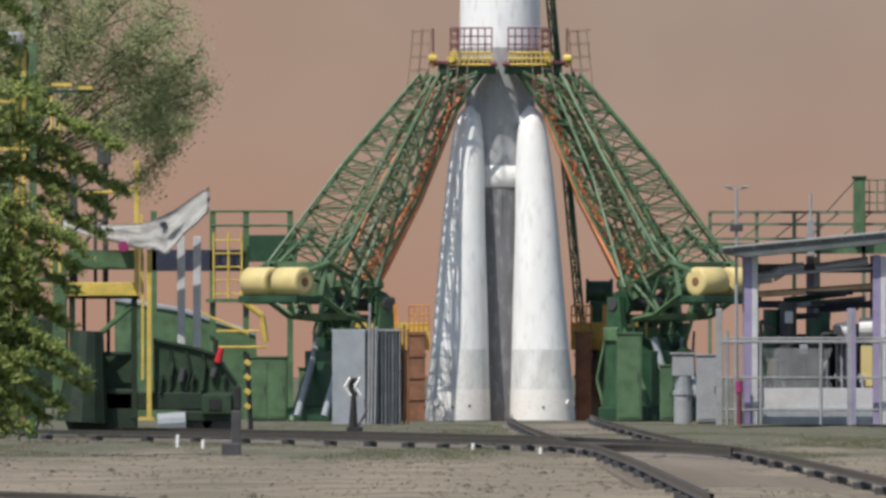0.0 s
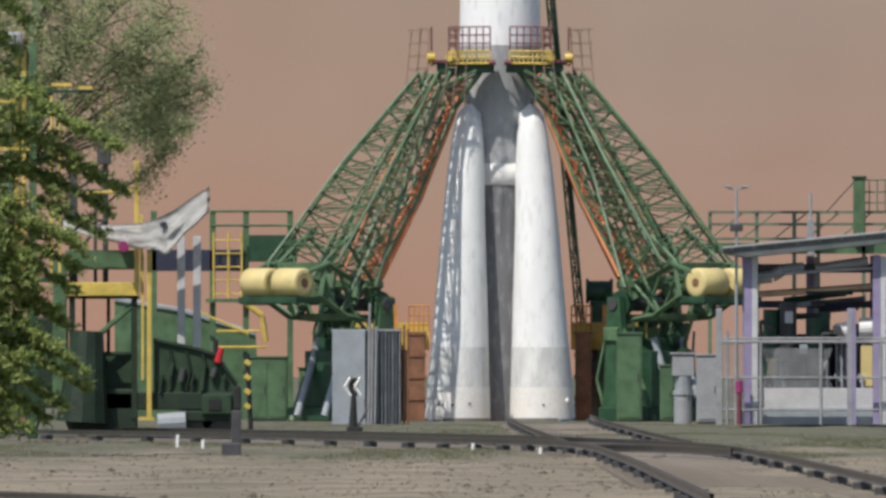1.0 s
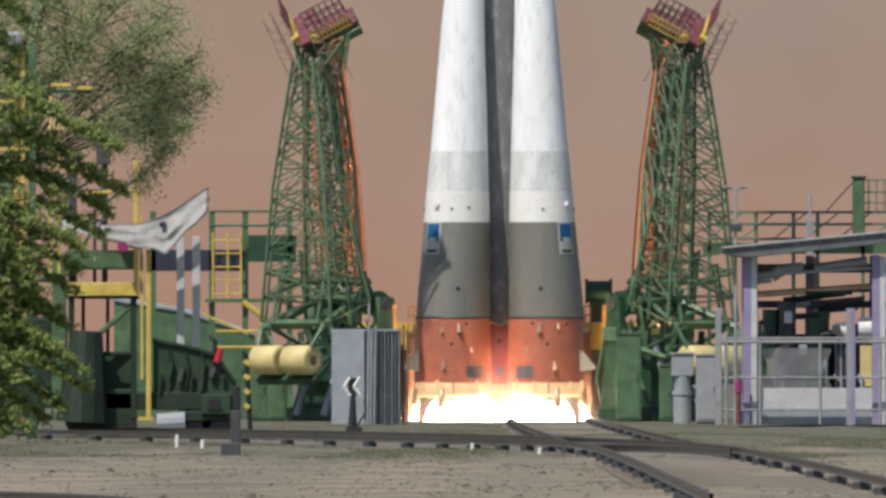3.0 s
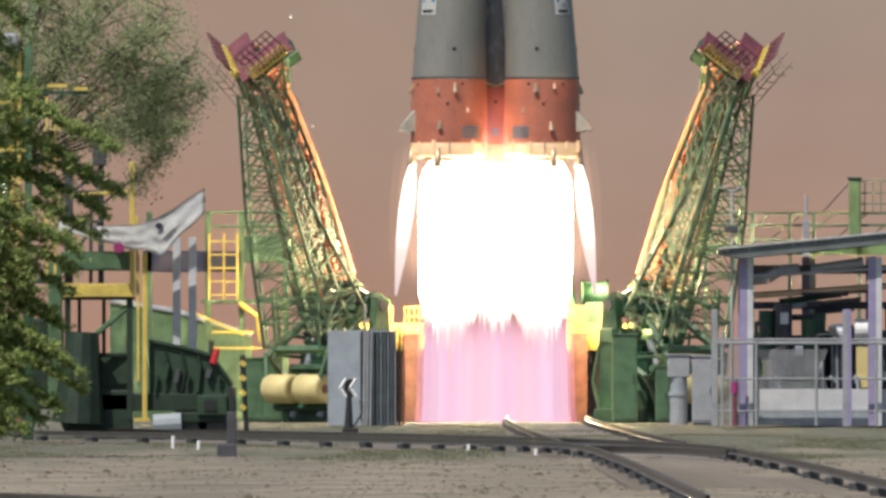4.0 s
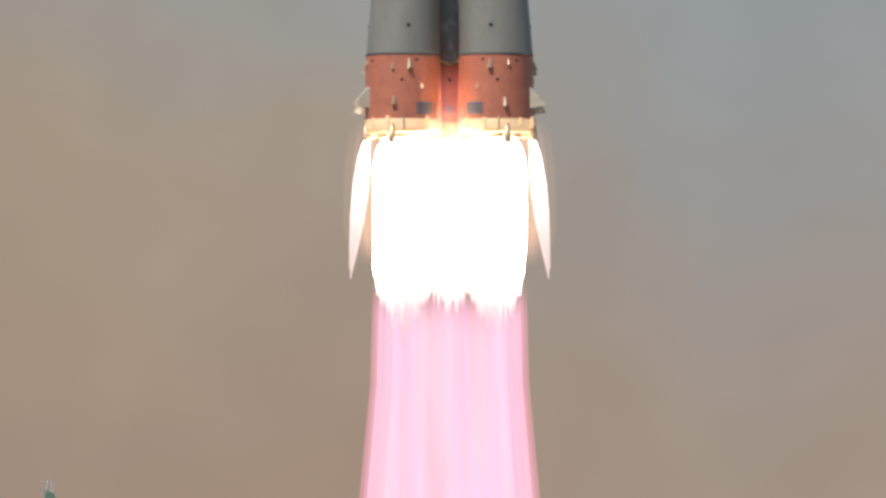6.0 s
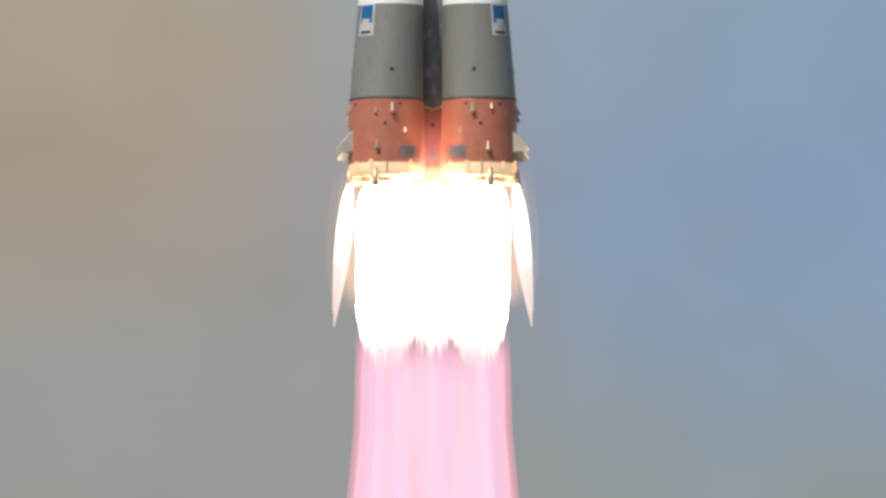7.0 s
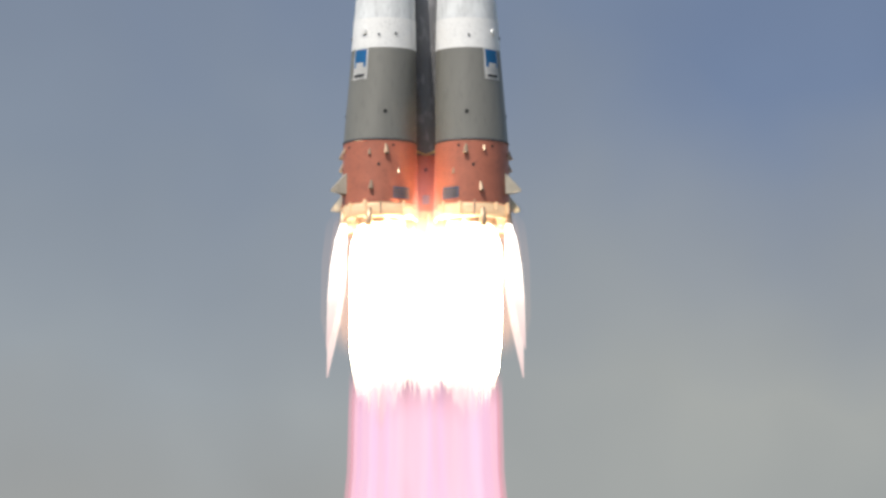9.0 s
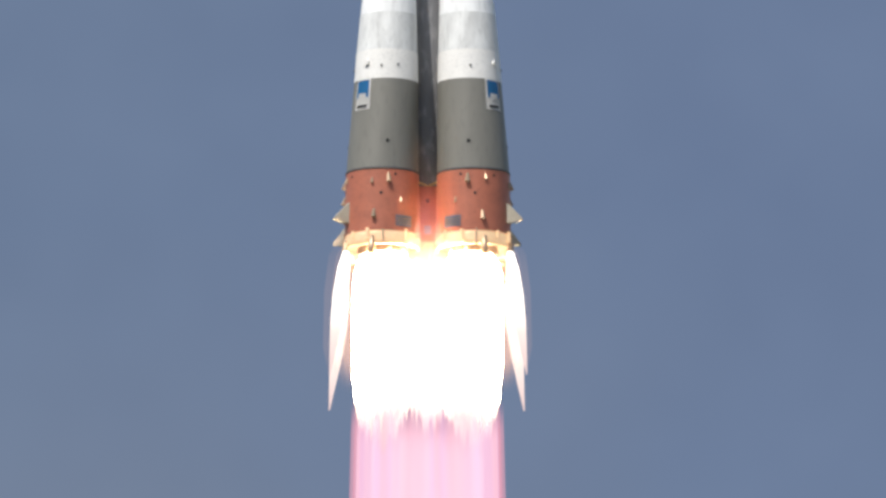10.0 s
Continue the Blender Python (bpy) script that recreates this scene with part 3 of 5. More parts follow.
# four nested shells draw the bloom round the jets
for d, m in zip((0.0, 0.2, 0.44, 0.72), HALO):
    jet("bloom_shell", 0, 0, [(2.75 + 0.5 * d, 0.9), (2.95 + d, 0.2), (3.12 + d, -1.2), (3.16 + d, -3.3), (3.0 + 0.8 * d, -4.8)], m, "shell imitating the glow round the flame")
# ---------------------------------------------------------------- support arms
# An arm's own space: x towards the rocket, y along the hinge, z up, origin on the hinge's axle.
HINGE_R, HINGE_Z = 7.36, 4.23


def arm():
    a = thing("support_arm", "green steel lattice support arm with yellow-railed head and counterweights", "launch arm", "support arms round the rocket")
    inner = lambda s: [(0.5, s * 0.5, 1.0), (2.95, s * 0.28, 3.92), (4.74, s * 0.25, 7.0), (5.9, s * 0.6, 8.42)]
    middle = lambda s: [(-0.6, s * 1.6, 0.6), (1.7, s * 0.9, 4.6), (4.4, s * 0.45, 8.4)]
    outer = lambda s: [(-2.7, s * 1.8, 1.5), (0.6, s * 1.32, 5.1), (3.75, s * 0.5, 8.4)]
    for s in (-1, 1):
        struts(a, "chord", GREEN, pairs(outer(s)) + pairs(middle(s)), 0.062)
        struts(a, "inner_chord", GREEN, pairs(inner(s)), 0.06)
        struts(a, "strut", GREEN, zigzag(outer(s), middle(s), 11), 0.026, 5)
        struts(a, "strut", GREEN, zigzag(middle(s), inner(s), 12), 0.026, 5)
    struts(a, "strut", GREEN, zigzag(outer(-1), outer(1), 10), 0.026, 5)
    struts(a, "tie", ORANGE_PIPE, zigzag(inner(-1), inner(1), 14), 0.035, 5, "orange primed bracing")
    struts(a, "tie", OLIVE, zigzag(middle(-1), middle(1), 12), 0.028, 5, "olive bracing")
    for k in range(5):
        y = -0.6 + 0.3 * k
        struts(a, "line", (RUST, OLIVE, GREEN, ORANGE_PIPE, OLIVE)[k], pairs([(0.2 - 0.2 * k, y, 1.1), (2.3 - 0.25 * k, y * 0.7, 4.6), (4.5 - 0.1 * k, y * 0.4, 7.9)]), 0.04, 5)
    rail = lambda s: [(0.8, s * 0.42, 1.0), (3.1, s * 0.16, 3.85), (4.85, s * 0.16, 6.9), (5.1, s * 0.2, 7.7)]
    for s in (-1, 1):
        struts(a, "duct", ORANGE_PIPE, pairs(rail(s)), 0.085, 6, "orange pipe along the inner side")
    struts(a, "pipe", OLIVE, pairs([(-1.2, 0.35, 2.0), (1.6, 0.3, 5.4), (3.9, 0.2, 8.0)]), 0.06)
    struts(a, "ladder_rail", GREEN_GREY, pairs([(-0.2, -0.3, 1.8), (2.3, -0.3, 5.2), (4.1, -0.2, 8.0)]), 0.05)
    # head: chevron deck round the rocket's waist
    q = lambda lx, ly: (lx, ly)
    for nm, z0, z1, o, i, m, lb in (("deck", 8.76, 8.86, 2.36, 1.52, PURPLE, "maroon chevron deck"), ("deck_beam", 8.38, 8.76, 2.25, 1.75, GREEN_DARK, "dark green beam under the deck")):
        bm = B()
        cor = lambda h: 7.36 - h * math.sqrt(2)
        wing = lambda h, e: (7.36 - (h + e) / math.sqrt(2), (h - e) / math.sqrt(2))
        poly = [(cor(o), 0), wing(o, 0.16), wing(i, 0.16), (cor(i), 0), (wing(i, 0.16)[0], -wing(i, 0.16)[1]), (wing(o, 0.16)[0], -wing(o, 0.16)[1])]
        lo = [bm.verts.new((x, y, z0)) for x, y in poly]
        hi = [bm.verts.new((x, y, z1)) for x, y in poly]
        for vs in (lo, hi):
            bm.faces.new((vs[0], vs[1], vs[2], vs[3]))
            bm.faces.new((vs[0], vs[3], vs[4], vs[5]))
        for k in range(6):
            bm.faces.new((lo[k], lo[(k + 1) % 6], hi[(k + 1) % 6], hi[k]))
        bmesh.ops.recalc_face_normals(bm, faces=bm.faces[:])
        part(nm, bm, m, a, lb)
    for s in (-1, 1):
        p0 = Vector((7.36 - (2.44 + 1.80) / math.sqrt(2), s * (2.44 - 1.80) / math.sqrt(2), 0))
        p1 = Vector((7.36 - (2.44 + 0.30) / math.sqrt(2), s * (2.44 - 0.30) / math.sqrt(2), 0))
        up = lambda p, z: (p.x, p.y, z)
        d = (p1 - p0).normalized()
        # perforated yellow skirt: frame, mid bar, uprights over a dark backing
        for z in (8.72, 8.94, 9.16):
            part("skirt_bar", tube(B(), up(p0, z), up(p1, z), 0.045, 4), YELLOW, a, "yellow perforated skirt bar")
        for k in range(10):
            p = p0.lerp(p1, k / 9)
            part("skirt_upright", tube(B(), up(p, 8.70), up(p, 9.18), 0.04, 4), YELLOW, a)
        for k in range(7):
            p = p0.lerp(p1, k / 6)
            part("rail_post", tube(B(), up(p, 9.16), up(p, 10.05), 0.028, 5), PURPLE, a, "maroon handrail post")
        for z in (9.45, 9.75, 10.05):
            part("handrail", tube(B(), up(p0, z), up(p1, z), 0.028, 5), PURPLE, a, "maroon handrail")
        part("latch", tube(B(), up(p1 - d * 0.05, 8.75), up(p1 + d * 0.2, 8.75), 0.09, 8), PURPLE, a, "maroon latch at the deck's tip")
        # caged ladder on the outer side
        c0 = p0 + Vector((0.2, s * 0.3, 0))
        for dx in (0.0, -0.6):
            for dy in (0.0, 0.5):
                part("cage_post", tube(B(), (c0.x + dx - 0.25, c0.y + s * dy, 7.2), (c0.x + dx * 0.7, c0.y + s * dy, 10.05), 0.015, 5), CAGE, a, "thin tan cage bar")
        for k in range(6):
            z = 7.6 + 0.48 * k
            part("cage_ring", pipe(B(), [(c0.x - 0.1, c0.y, z), (c0.x - 0.6, c0.y, z), (c0.x - 0.6, c0.y + s * 0.5, z)], 0.015, 5), CAGE, a)
        part("corner_drum", tube(B(), (p0.x + 0.12, p0.y - s * 0.05, 8.95), (p0.x - 0.1, p0.y + s * 0.12, 8.95), 0.15, 10), YELLOW, a, "yellow drum at the deck's corner")
        part("knee", pipe(B(), [(4.74, s * 0.25, 7.0), (5.3, s * 1.0, 8.4)], 0.06), GREEN, a)
        part("knee", pipe(B(), [(3.9, s * 0.6, 7.9), (4.9, s * 1.3, 8.45)], 0.06), GREEN, a)
    # foot: side plates, axle, cross beams, machinery and counterweights
    for s in (-1, 1):
        prof = [(0.25, 0.7), (0.4, -0.4), (0.0, -0.6), (-2.0, -0.4), (-3.3, 0.3), (-3.0, 1.5), (-0.6, 0.75), (0.25, 0.7)]
        struts(a, "foot_beam", GREEN, pairs([(x, s * (0.8 if x > -1 else 1.5), z) for x, z in prof]), 0.11, 4)
        struts(a, "foot_strut", GREEN, [((x0, s * 1.15, z0), (x1, s * 1.15, z1)) for x0, z0, x1, z1 in ((0.45, -0.4, -0.6, 0.75), (0, -0.6, -0.6, 0.75), (-2, -0.4, -0.6, 0.75), (-2, -0.4, -3, 1.5), (-1.2, -0.5, -2, 1.2), (-2, -0.4, 0, 2.6), (-2.8, 1.5, -1, 2.8))], 0.07, 5)
        part("hinge_plate", tube(B(), (0, s * 1.05, 0), (0, s * 1.25, 0), 0.5, 12), GREEN_DARK, a)
        part("brace", pipe(B(), [(-2.9, s * 1.6, 1.5), (-4.0, s * 1.3, 1.1)], 0.09), GREEN, a)
        part("brace", pipe(B(), [(0.3, s * 0.6, 0.8), (-1.6, s * 0.9, 2.5)], 0.07), GREEN, a)
    part("axle", tube(B(), (0, -1.65, 0), (0, 1.65, 0), 0.22, 14), GREY_DARK, a)
    for x, z in ((0.45, 0.75), (0.3, -0.5), (-1.4, -0.45), (-2.9, 0.4), (-2.7, 1.4), (-0.6, 0.75), (0.35, 0.1)):
        part("cross_beam", box(B(), x - 0.11, x + 0.11, -1.25 if x < 0 else -0.75, 1.25 if x < 0 else 0.75, z - 0.13, z + 0.13, 0.02), GREEN, a)
    for k in range(9):
        x, y, z = -2.5 + 0.24 * k, -1.2 + 0.55 * (k * 3 % 5), 0.0 + 0.25 * (k % 3)
        part("machinery", tube(B(), (x, y, z - 0.3), (x + 0.35, y + 0.2, z + 0.55), 0.12 + 0.03 * (k % 3), 8), GREEN if k % 3 else GREEN_DARK, a)
    for s in (-1, 1):
        w = smooth(part("counterweight", lathe(B(), [(0.30, -0.62), (0.46, -0.64), (0.53, -0.58), (0.53, 0.58), (0.46, 0.64), (0.30, 0.62)], 28), YELLOW_PALE, a, "pale yellow drum counterweight"))
        w.matrix_basis = pose(-4.0, s * 0.80, 0.80, 90)
        part("end_ring", tube(B(), (0, 0, -0.63), (0, 0, 0.63), 0.17, 14), RUST, w, "rusty hub")
    part("cradle", box(B(), -4.5, -3.2, -1.5, 1.5, 0.05, 0.30, 0.04), GREEN_DARK, a)
    return a


OLIVE = mat("olive_paint", (0.17, 0.16, 0.08), 0.6, vary=0.3)
CAGE = mat("tan_bars", (0.30, 0.22, 0.16), 0.7, vary=0.2)
FIRST_ARM = arm()
ARMS = [FIRST_ARM] + [copy_thing(FIRST_ARM, Matrix()) for _ in range(3)]


# ---------------------------------------------------------------- pedestals and launch table
def pedestal(az):
    c, s = math.cos(radians(az)), math.sin(radians(az))
    t = thing("arm_pedestal", "green steel pedestal carrying an arm's hinge", "pedestal", "pedestals round the pit")
    t.matrix_basis = pose(-HINGE_R * c, -HINGE_R * s, 0, 0, 0, az)
    for k in (-1, 1):
        bm = B()
        prof = [(-0.9, 0), (0.55, 0), (0.45, 1.6), (0.3, 4.5), (-0.3, 4.5), (-0.55, 2.4)]
        f = [[bm.verts.new((x, k * 1.45 + w, z)) for x, z in prof] for w in (-0.14, 0.14)]
        bm.faces.new(f[0])
        bm.faces.new(f[1][::-1])
        for i in range(len(prof)):
            bm.faces.new((f[0][i], f[1][i], f[1][(i + 1) % 6], f[0][(i + 1) % 6]))
        bmesh.ops.recalc_face_normals(bm, faces=bm.faces[:])
        # one cheek takes the green that has shade in its colour
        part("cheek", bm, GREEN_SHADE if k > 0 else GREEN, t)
        part("stay", tube(B(), (-1.9, k * 1.4, 0), (-0.3, k * 1.45, 3.4), 0.12), GREEN, t)
        part("ram", tube(B(), (-2.3, k * 0.7, 0.2), (-1.2, k * 0.7, 3.0), 0.13, 10), GREY, t, "grey hydraulic ram")
        part("hose", pipe(B(), [(-0.8, k * 1.2, 0.1), (-1.0, k * 1.25, 1.6), (-0.4, k * 1.1, 2.6), (0.2, k * 1.3, 3.1)], 0.06), BLACK, t)
    part("base", box(B(), -1.9, 0.7, -1.65, 1.65, 0, 0.5, 0.05), GREEN_DARK, t)
    part("drive_housing", box(B(), -1.5, 0.25, -1.15, 1.15, 0.5, 2.55, 0.06), GREEN_DARK, t, "dark green drive housing")
    part("tie_beam", box(B(), -0.3, 0.46, -1.32, 1.32, 1.3, 1.9, 0.04), GREEN, t)
    part("gearbox", box(B(), -1.1, 0.1, -0.9, 0.5, 2.0, 3.0, 0.12), GREEN_DARK, t)
    part("bracket", box(B(), -0.3, 0.4, 0.2, 1.7, 2.9, 3.4, 0.05), GREEN, t)
    rng = random.Random(40 + az)
    for k in range(16):
        x, y, z = rng.uniform(-1.7, 0.4), rng.uniform(-1.3, 1.3), rng.uniform(2.2, 3.5)
        if k % 4 == 0:
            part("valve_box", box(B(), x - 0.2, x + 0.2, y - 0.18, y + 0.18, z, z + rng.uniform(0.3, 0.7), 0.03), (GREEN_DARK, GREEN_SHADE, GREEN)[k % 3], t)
            part("box_stand", tube(B(), (x, y, 0.4), (x, y, z + 0.05), 0.07, 6), GREEN_DARK, t)
        else:
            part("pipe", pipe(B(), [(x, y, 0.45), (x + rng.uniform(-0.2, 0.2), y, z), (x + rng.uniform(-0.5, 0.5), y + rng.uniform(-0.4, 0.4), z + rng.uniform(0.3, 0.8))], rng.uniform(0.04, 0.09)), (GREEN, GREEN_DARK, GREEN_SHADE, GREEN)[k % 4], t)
    for k in range(4):
        part("pipe", pipe(B(), [(0.5, -1.5 + k, 0.4), (0.8, -1.4 + k, 1.4 + 0.4 * k % 1.1), (0.3, -1.2 + k * 0.9, 3.6)], 0.07), GREEN, t)
    return t


for k in range(4):
    pedestal(45 + 90 * k)


def table_side(s):
    """Rust-red pit wall beside the rocket with its walkway, handrail and posts."""
    t = thing("pit_parapet", "rust-red steel parapet of the pit with orange handrail", "parapet", "parapets of the pit")
    x = lambda v: s * v
    b = lambda a, c, *r: box(B(), min(x(a), x(c)), max(x(a), x(c)), *r)
    part("wall", b(2.75, 3.35, 3.0, 4.4, 0, 3.25), RUST, t)
    part("wall", b(3.9, 4.2, 2.8, 4.2, 0, 3.6), RUST, t, "brown steel post")
    for z in (0.8, 1.6, 2.4, 3.2):
        part("rib", b(2.70, 3.40, 2.96, 3.0, z - 0.06, z + 0.06), RUST, t)
    part("walkway", b(2.6, 5.4, 4.5, 7.5, 3.3, 3.6), YELLOW, t, "ochre walkway slab")
    part("fascia", b(2.6, 5.4, 4.42, 4.5, 2.6, 3.6), YELLOW, t)
    for k in range(5):
        xx = 2.62 + 0.18 * k
        part("post", tube(B(), (x(xx), 3.1, 3.25), (x(xx), 3.1, 4.2), 0.03, 5), ORANGE_RAIL, t, "orange handrail post")
    for z in (3.5, 3.85, 4.2):
        part("handrail", tube(B(), (x(2.62), 3.1, z), (x(3.34), 3.1, z), 0.035, 5), ORANGE_RAIL, t, "orange handrail")
    part("bollard", b(3.75, 4.2, 2.4, 2.9, 3.2, 4.25), ORANGE_RAIL, t, "ochre rounded cabinet")
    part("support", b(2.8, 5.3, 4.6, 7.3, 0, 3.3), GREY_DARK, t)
    return t


ORANGE_RAIL = mat("ochre_orange_paint", (0.55, 0.25, 0.06), 0.6, vary=0.2)
table_side(-1)
table_side(1)

t = thing("winch_drum", "dark green winch drum on the walkway", "winch")
w = smooth(part("drum", lathe(B(), [(0.1, -0.5), (0.46, -0.5), (0.46, -0.4), (0.38, -0.38), (0.38, 0.38), (0.46, 0.4), (0.46, 0.5), (0.1, 0.5)], 24), GREEN_DARK, t))
w.matrix_basis = pose(3.65, 4.9, 4.75, 0, 90, 0)
part("stand", box(B(), 3.3, 4.0, 4.7, 5.1, 3.6, 4.4, 0.03), GREEN_DARK, t)

# cable mast beside the rocket, swung away after lift-off
mast = thing("cable_mast", "dark green slender cable mast leaning on the rocket", "mast")
chords = [[(dx, dy, 0), (dx - 0.6, dy - 0.4, 6.4), (dx - 1.1, dy - 0.8, 11.8), (dx * 0.8 - 1.3, dy * 0.8 - 1.1, 19)] for dx, dy in ((-0.14, -0.14), (0.14, -0.14), (0, 0.16))]
for c in chords:
    struts(mast, "chord", GREEN, pairs(c), 0.045)
for i in range(3):
    struts(mast, "strut", GREEN, zigzag(chords[i], chords[(i + 1) % 3], 26, False), 0.022, 5)
struts(mast, "cable", GREEN_DARK, pairs([(0.1, -0.2, 0.3), (-0.55, -0.6, 6.4), (-1.0, -1.0, 11.8), (-1.25, -1.3, 19)]), 0.05)


def cabinet(name, label, m, x0, x1, y0, y1, h, doors=1, cap=True):
    t = thing(name, label, "cabinet")
    part("body", box(B(), x0, x1, y0, y1, 0.06, h, 0.02), m, t)
    part("plinth", box(B(), x0 + 0.05, x1 - 0.05, y0 + 0.05, y1 - 0.05, 0, 0.06), GREY_DARK, t)
    if cap:
        part("cap", box(B(), x0 - 0.05, x1 + 0.05, y0 - 0.05, y1 + 0.05, h, h + 0.06, 0.01), m, t)
    w = (x1 - x0) / doors
    for k in range(doors):
        d = part("door", box(B(), x0 + w * k + 0.06, x0 + w * (k + 1) - 0.06, y0 - 0.025, y0 - 0.003, 0.15, h - 0.1, 0.006), m, t)
        part("handle", box(B(), x0 + w * (k + 1) - 0.16, x0 + w * (k + 1) - 0.12, y0 - 0.06, y0 - 0.025, h * 0.45, h * 0.55), GREY_DARK, d)
    return t


cabinet("equipment_locker", "green painted equipment locker beside the pedestal", GREEN, -9.07, -7.7, -5.0, -3.8, 2.3, 2)
cabinet("equipment_locker", "low green equipment locker beside the pedestal", GREEN, -7.3, -6.1, -3.8, -2.8, 1.9, 1)
cabinet("equipment_locker", "tall green equipment locker beside the pit", GREEN, 4.2, 5.1, -9.4, -8.4, 3.15, 1)
cabinet("equipment_locker", "narrow green equipment locker", GREEN, 5.75, 6.25, -9.2, -8.6, 2.0, 1)

# ---------------------------------------------------------------- grey sheet-metal shed beside the rocket
t = thing("metal_shed", "grey sheet-metal shed with corrugated side", "shed")
part("front", box(B(), -5.74, -4.62, -40, -39.9, 0, 3.22, 0.01), GREY, t, "plain grey sheet")
bm = B()
xs = [-4.55 + 0.06 * k for k in range(20)]
prev = None
for k, x in enumerate(xs):
    y = -39.95 + (0.018 if k % 4 in (1, 2) else 0)
    top = 3.2 - 0.12 * ((k * 7) % 3 == 0)
    v = (bm.verts.new((x, y, 0)), bm.verts.new((x, y, top)))
    if prev:
        bm.faces.new((prev[0], v[0], v[1], prev[1]))
    prev = v
bmesh.ops.solidify(bm, geom=bm.faces[:], thickness=0.01)
part("corrugated_side", bm, GREY, t, "corrugated grey sheet")
part("back", box(B(), -5.74, -3.4, -38.2, -38.1, 0, 3.2), GREY, t)
part("roof", box(B(), -5.78, -3.4, -39.9, -38.1, 3.2, 3.26), GREY, t)
for x, h in ((-4.50, 4.15), (-4.40, 3.3), (-4.28, 3.35)):
    part("pole", tube(B(), (x, -40.15, 0), (x + 0.05, -40.1, h), 0.045, 6), GREY_PALE, t, "thin bare metal pole")
for x, h in ((-3.42, 3.3), (-3.28, 3.4), (-3.15, 3.25)):
    part("pipe", tube(B(), (x, -39.7, 0), (x, -39.7, h), 0.05, 6), RUST, t, "rusty upright pipe")
# ---------------------------------------------------------------- railway
def smooth_line(pts, n=10):
    """A rounded path through a few plan points (Catmull-Rom)."""
    p = [Vector(q) for q in pts]
    p = [p[0] * 2 - p[1]] + p + [p[-1] * 2 - p[-2]]
    out = []
    for i in range(1, len(p) - 2):
        for k in range(n):
            t = k / n
            out.append(0.5 * (2 * p[i] + (p[i + 1] - p[i - 1]) * t + (2 * p[i - 1] - 5 * p[i] + 4 * p[i + 1] - p[i + 2]) * t * t + (3 * p[i] - p[i - 1] - 3 * p[i + 1] + p[i + 2]) * t ** 3))
    return out + [p[-2]]


def rail_mesh(line, z0, z1, w):
    bm = B()
    prev = None
    for k, p in enumerate(line):
        d = (line[min(k + 1, len(line) - 1)] - line[max(k - 1, 0)]).normalized()
        s = Vector((-d.y, d.x))
        g = 0.0
        prof = [(-w, z0), (-w * 0.3, z0 + 0.03), (-w * 0.3, z1 - 0.05), (-w * 0.55, z1 - 0.04), (-w * 0.55, z1), (w * 0.55, z1), (w * 0.55, z1 - 0.04), (w * 0.3, z1 - 0.05), (w * 0.3, z0 + 0.03), (w, z0)]
        ring = [bm.verts.new((p.x + s.x * a, p.y + s.y * a, g + b)) for a, b in prof]
        if prev:
            for i in range(len(ring)):
                bm.faces.new((prev[i], ring[i], ring[(i + 1) % len(ring)], prev[(i + 1) % len(ring)]))
        prev = ring
    return bm


def track(label, left, right, sleepers):
    t = thing("rail_track", label, "railway", "rail tracks")
    L, R = smooth_line(left), smooth_line(right)
    part("rail", rail_mesh(L, 0.11, 0.25, 0.06), RAIL, t, "worn steel rail")
    part("rail", rail_mesh(R, 0.11, 0.25, 0.06), RAIL, t, "worn steel rail")
    me = bpy.data.meshes.new("sleeper")
    bm = box(B(), -0.5, 0.5, -0.14, 0.14, -0.2, 0.06, 0.02)
    bm.to_mesh(me)
    bm.free()
    me.materials.append(SLEEPER)
    for k in range(sleepers):
        u = k / sleepers
        a, b = L[int(u * (len(L) - 1))], R[int(u * (len(R) - 1))]
        fa, fb = (u * (len(L) - 1)) % 1, (u * (len(R) - 1)) % 1
        a = a.lerp(L[min(len(L) - 1, int(u * (len(L) - 1)) + 1)], fa)
        b = b.lerp(R[min(len(R) - 1, int(u * (len(R) - 1)) + 1)], fb)
        mid, d = (a + b) / 2, b - a
        o = new("sleeper", me)
        o.parent = t
        o.matrix_basis = Matrix.LocRotScale((mid.x, mid.y, -0.09), Euler((0, 0, math.atan2(d.y, d.x))), (d.length + 0.7, 1, 1))
    chair = bpy.data.meshes.new("rail_chair")
    bm = box(B(), -0.16, 0.16, -0.11, 0.11, -0.12, 0.114, 0.02)
    bm.to_mesh(chair)
    bm.free()
    chair.materials.append(GREY_DARK)
    for line in (L, R):
        for k in range(0, len(line) - 1, 2):
            for u in (0.0,):
                p = line[k].lerp(line[k + 1], u)
                d = line[k + 1] - line[k]
                o = new("rail_chair", chair)
                o.parent = t
                o.matrix_basis = pose(p.x, p.y, -0.02, 0, 0, math.degrees(math.atan2(d.y, d.x)) + 90)
    return t


track("rail track running straight up to the pad", [(0.40, -8), (0.45, -60), (0.95, -150), (1.6, -229)], [(3.25, -8), (3.35, -60), (3.85, -150), (4.45, -229)], 150)
track("curved rail track crossing before the pad", [(-14, -150), (-6.7, -181), (-1.4, -210), (1.6, -232), (2.4, -290), (2.75, -364), (2.9, -400)],
      [(-11, -140), (-3.5, -171), (1.5, -205), (4.6, -240), (5.5, -290), (6.05, -364), (6.3, -400)], 150)
t = thing("rail_track", "single worn rail half sunk in the sand", "railway", "rail tracks")
part("rail", rail_mesh(smooth_line([(-14, -352), (-8.5, -362), (-5.6, -376), (-4.8, -392)]), -0.1, 0.03, 0.07), RAIL, t)
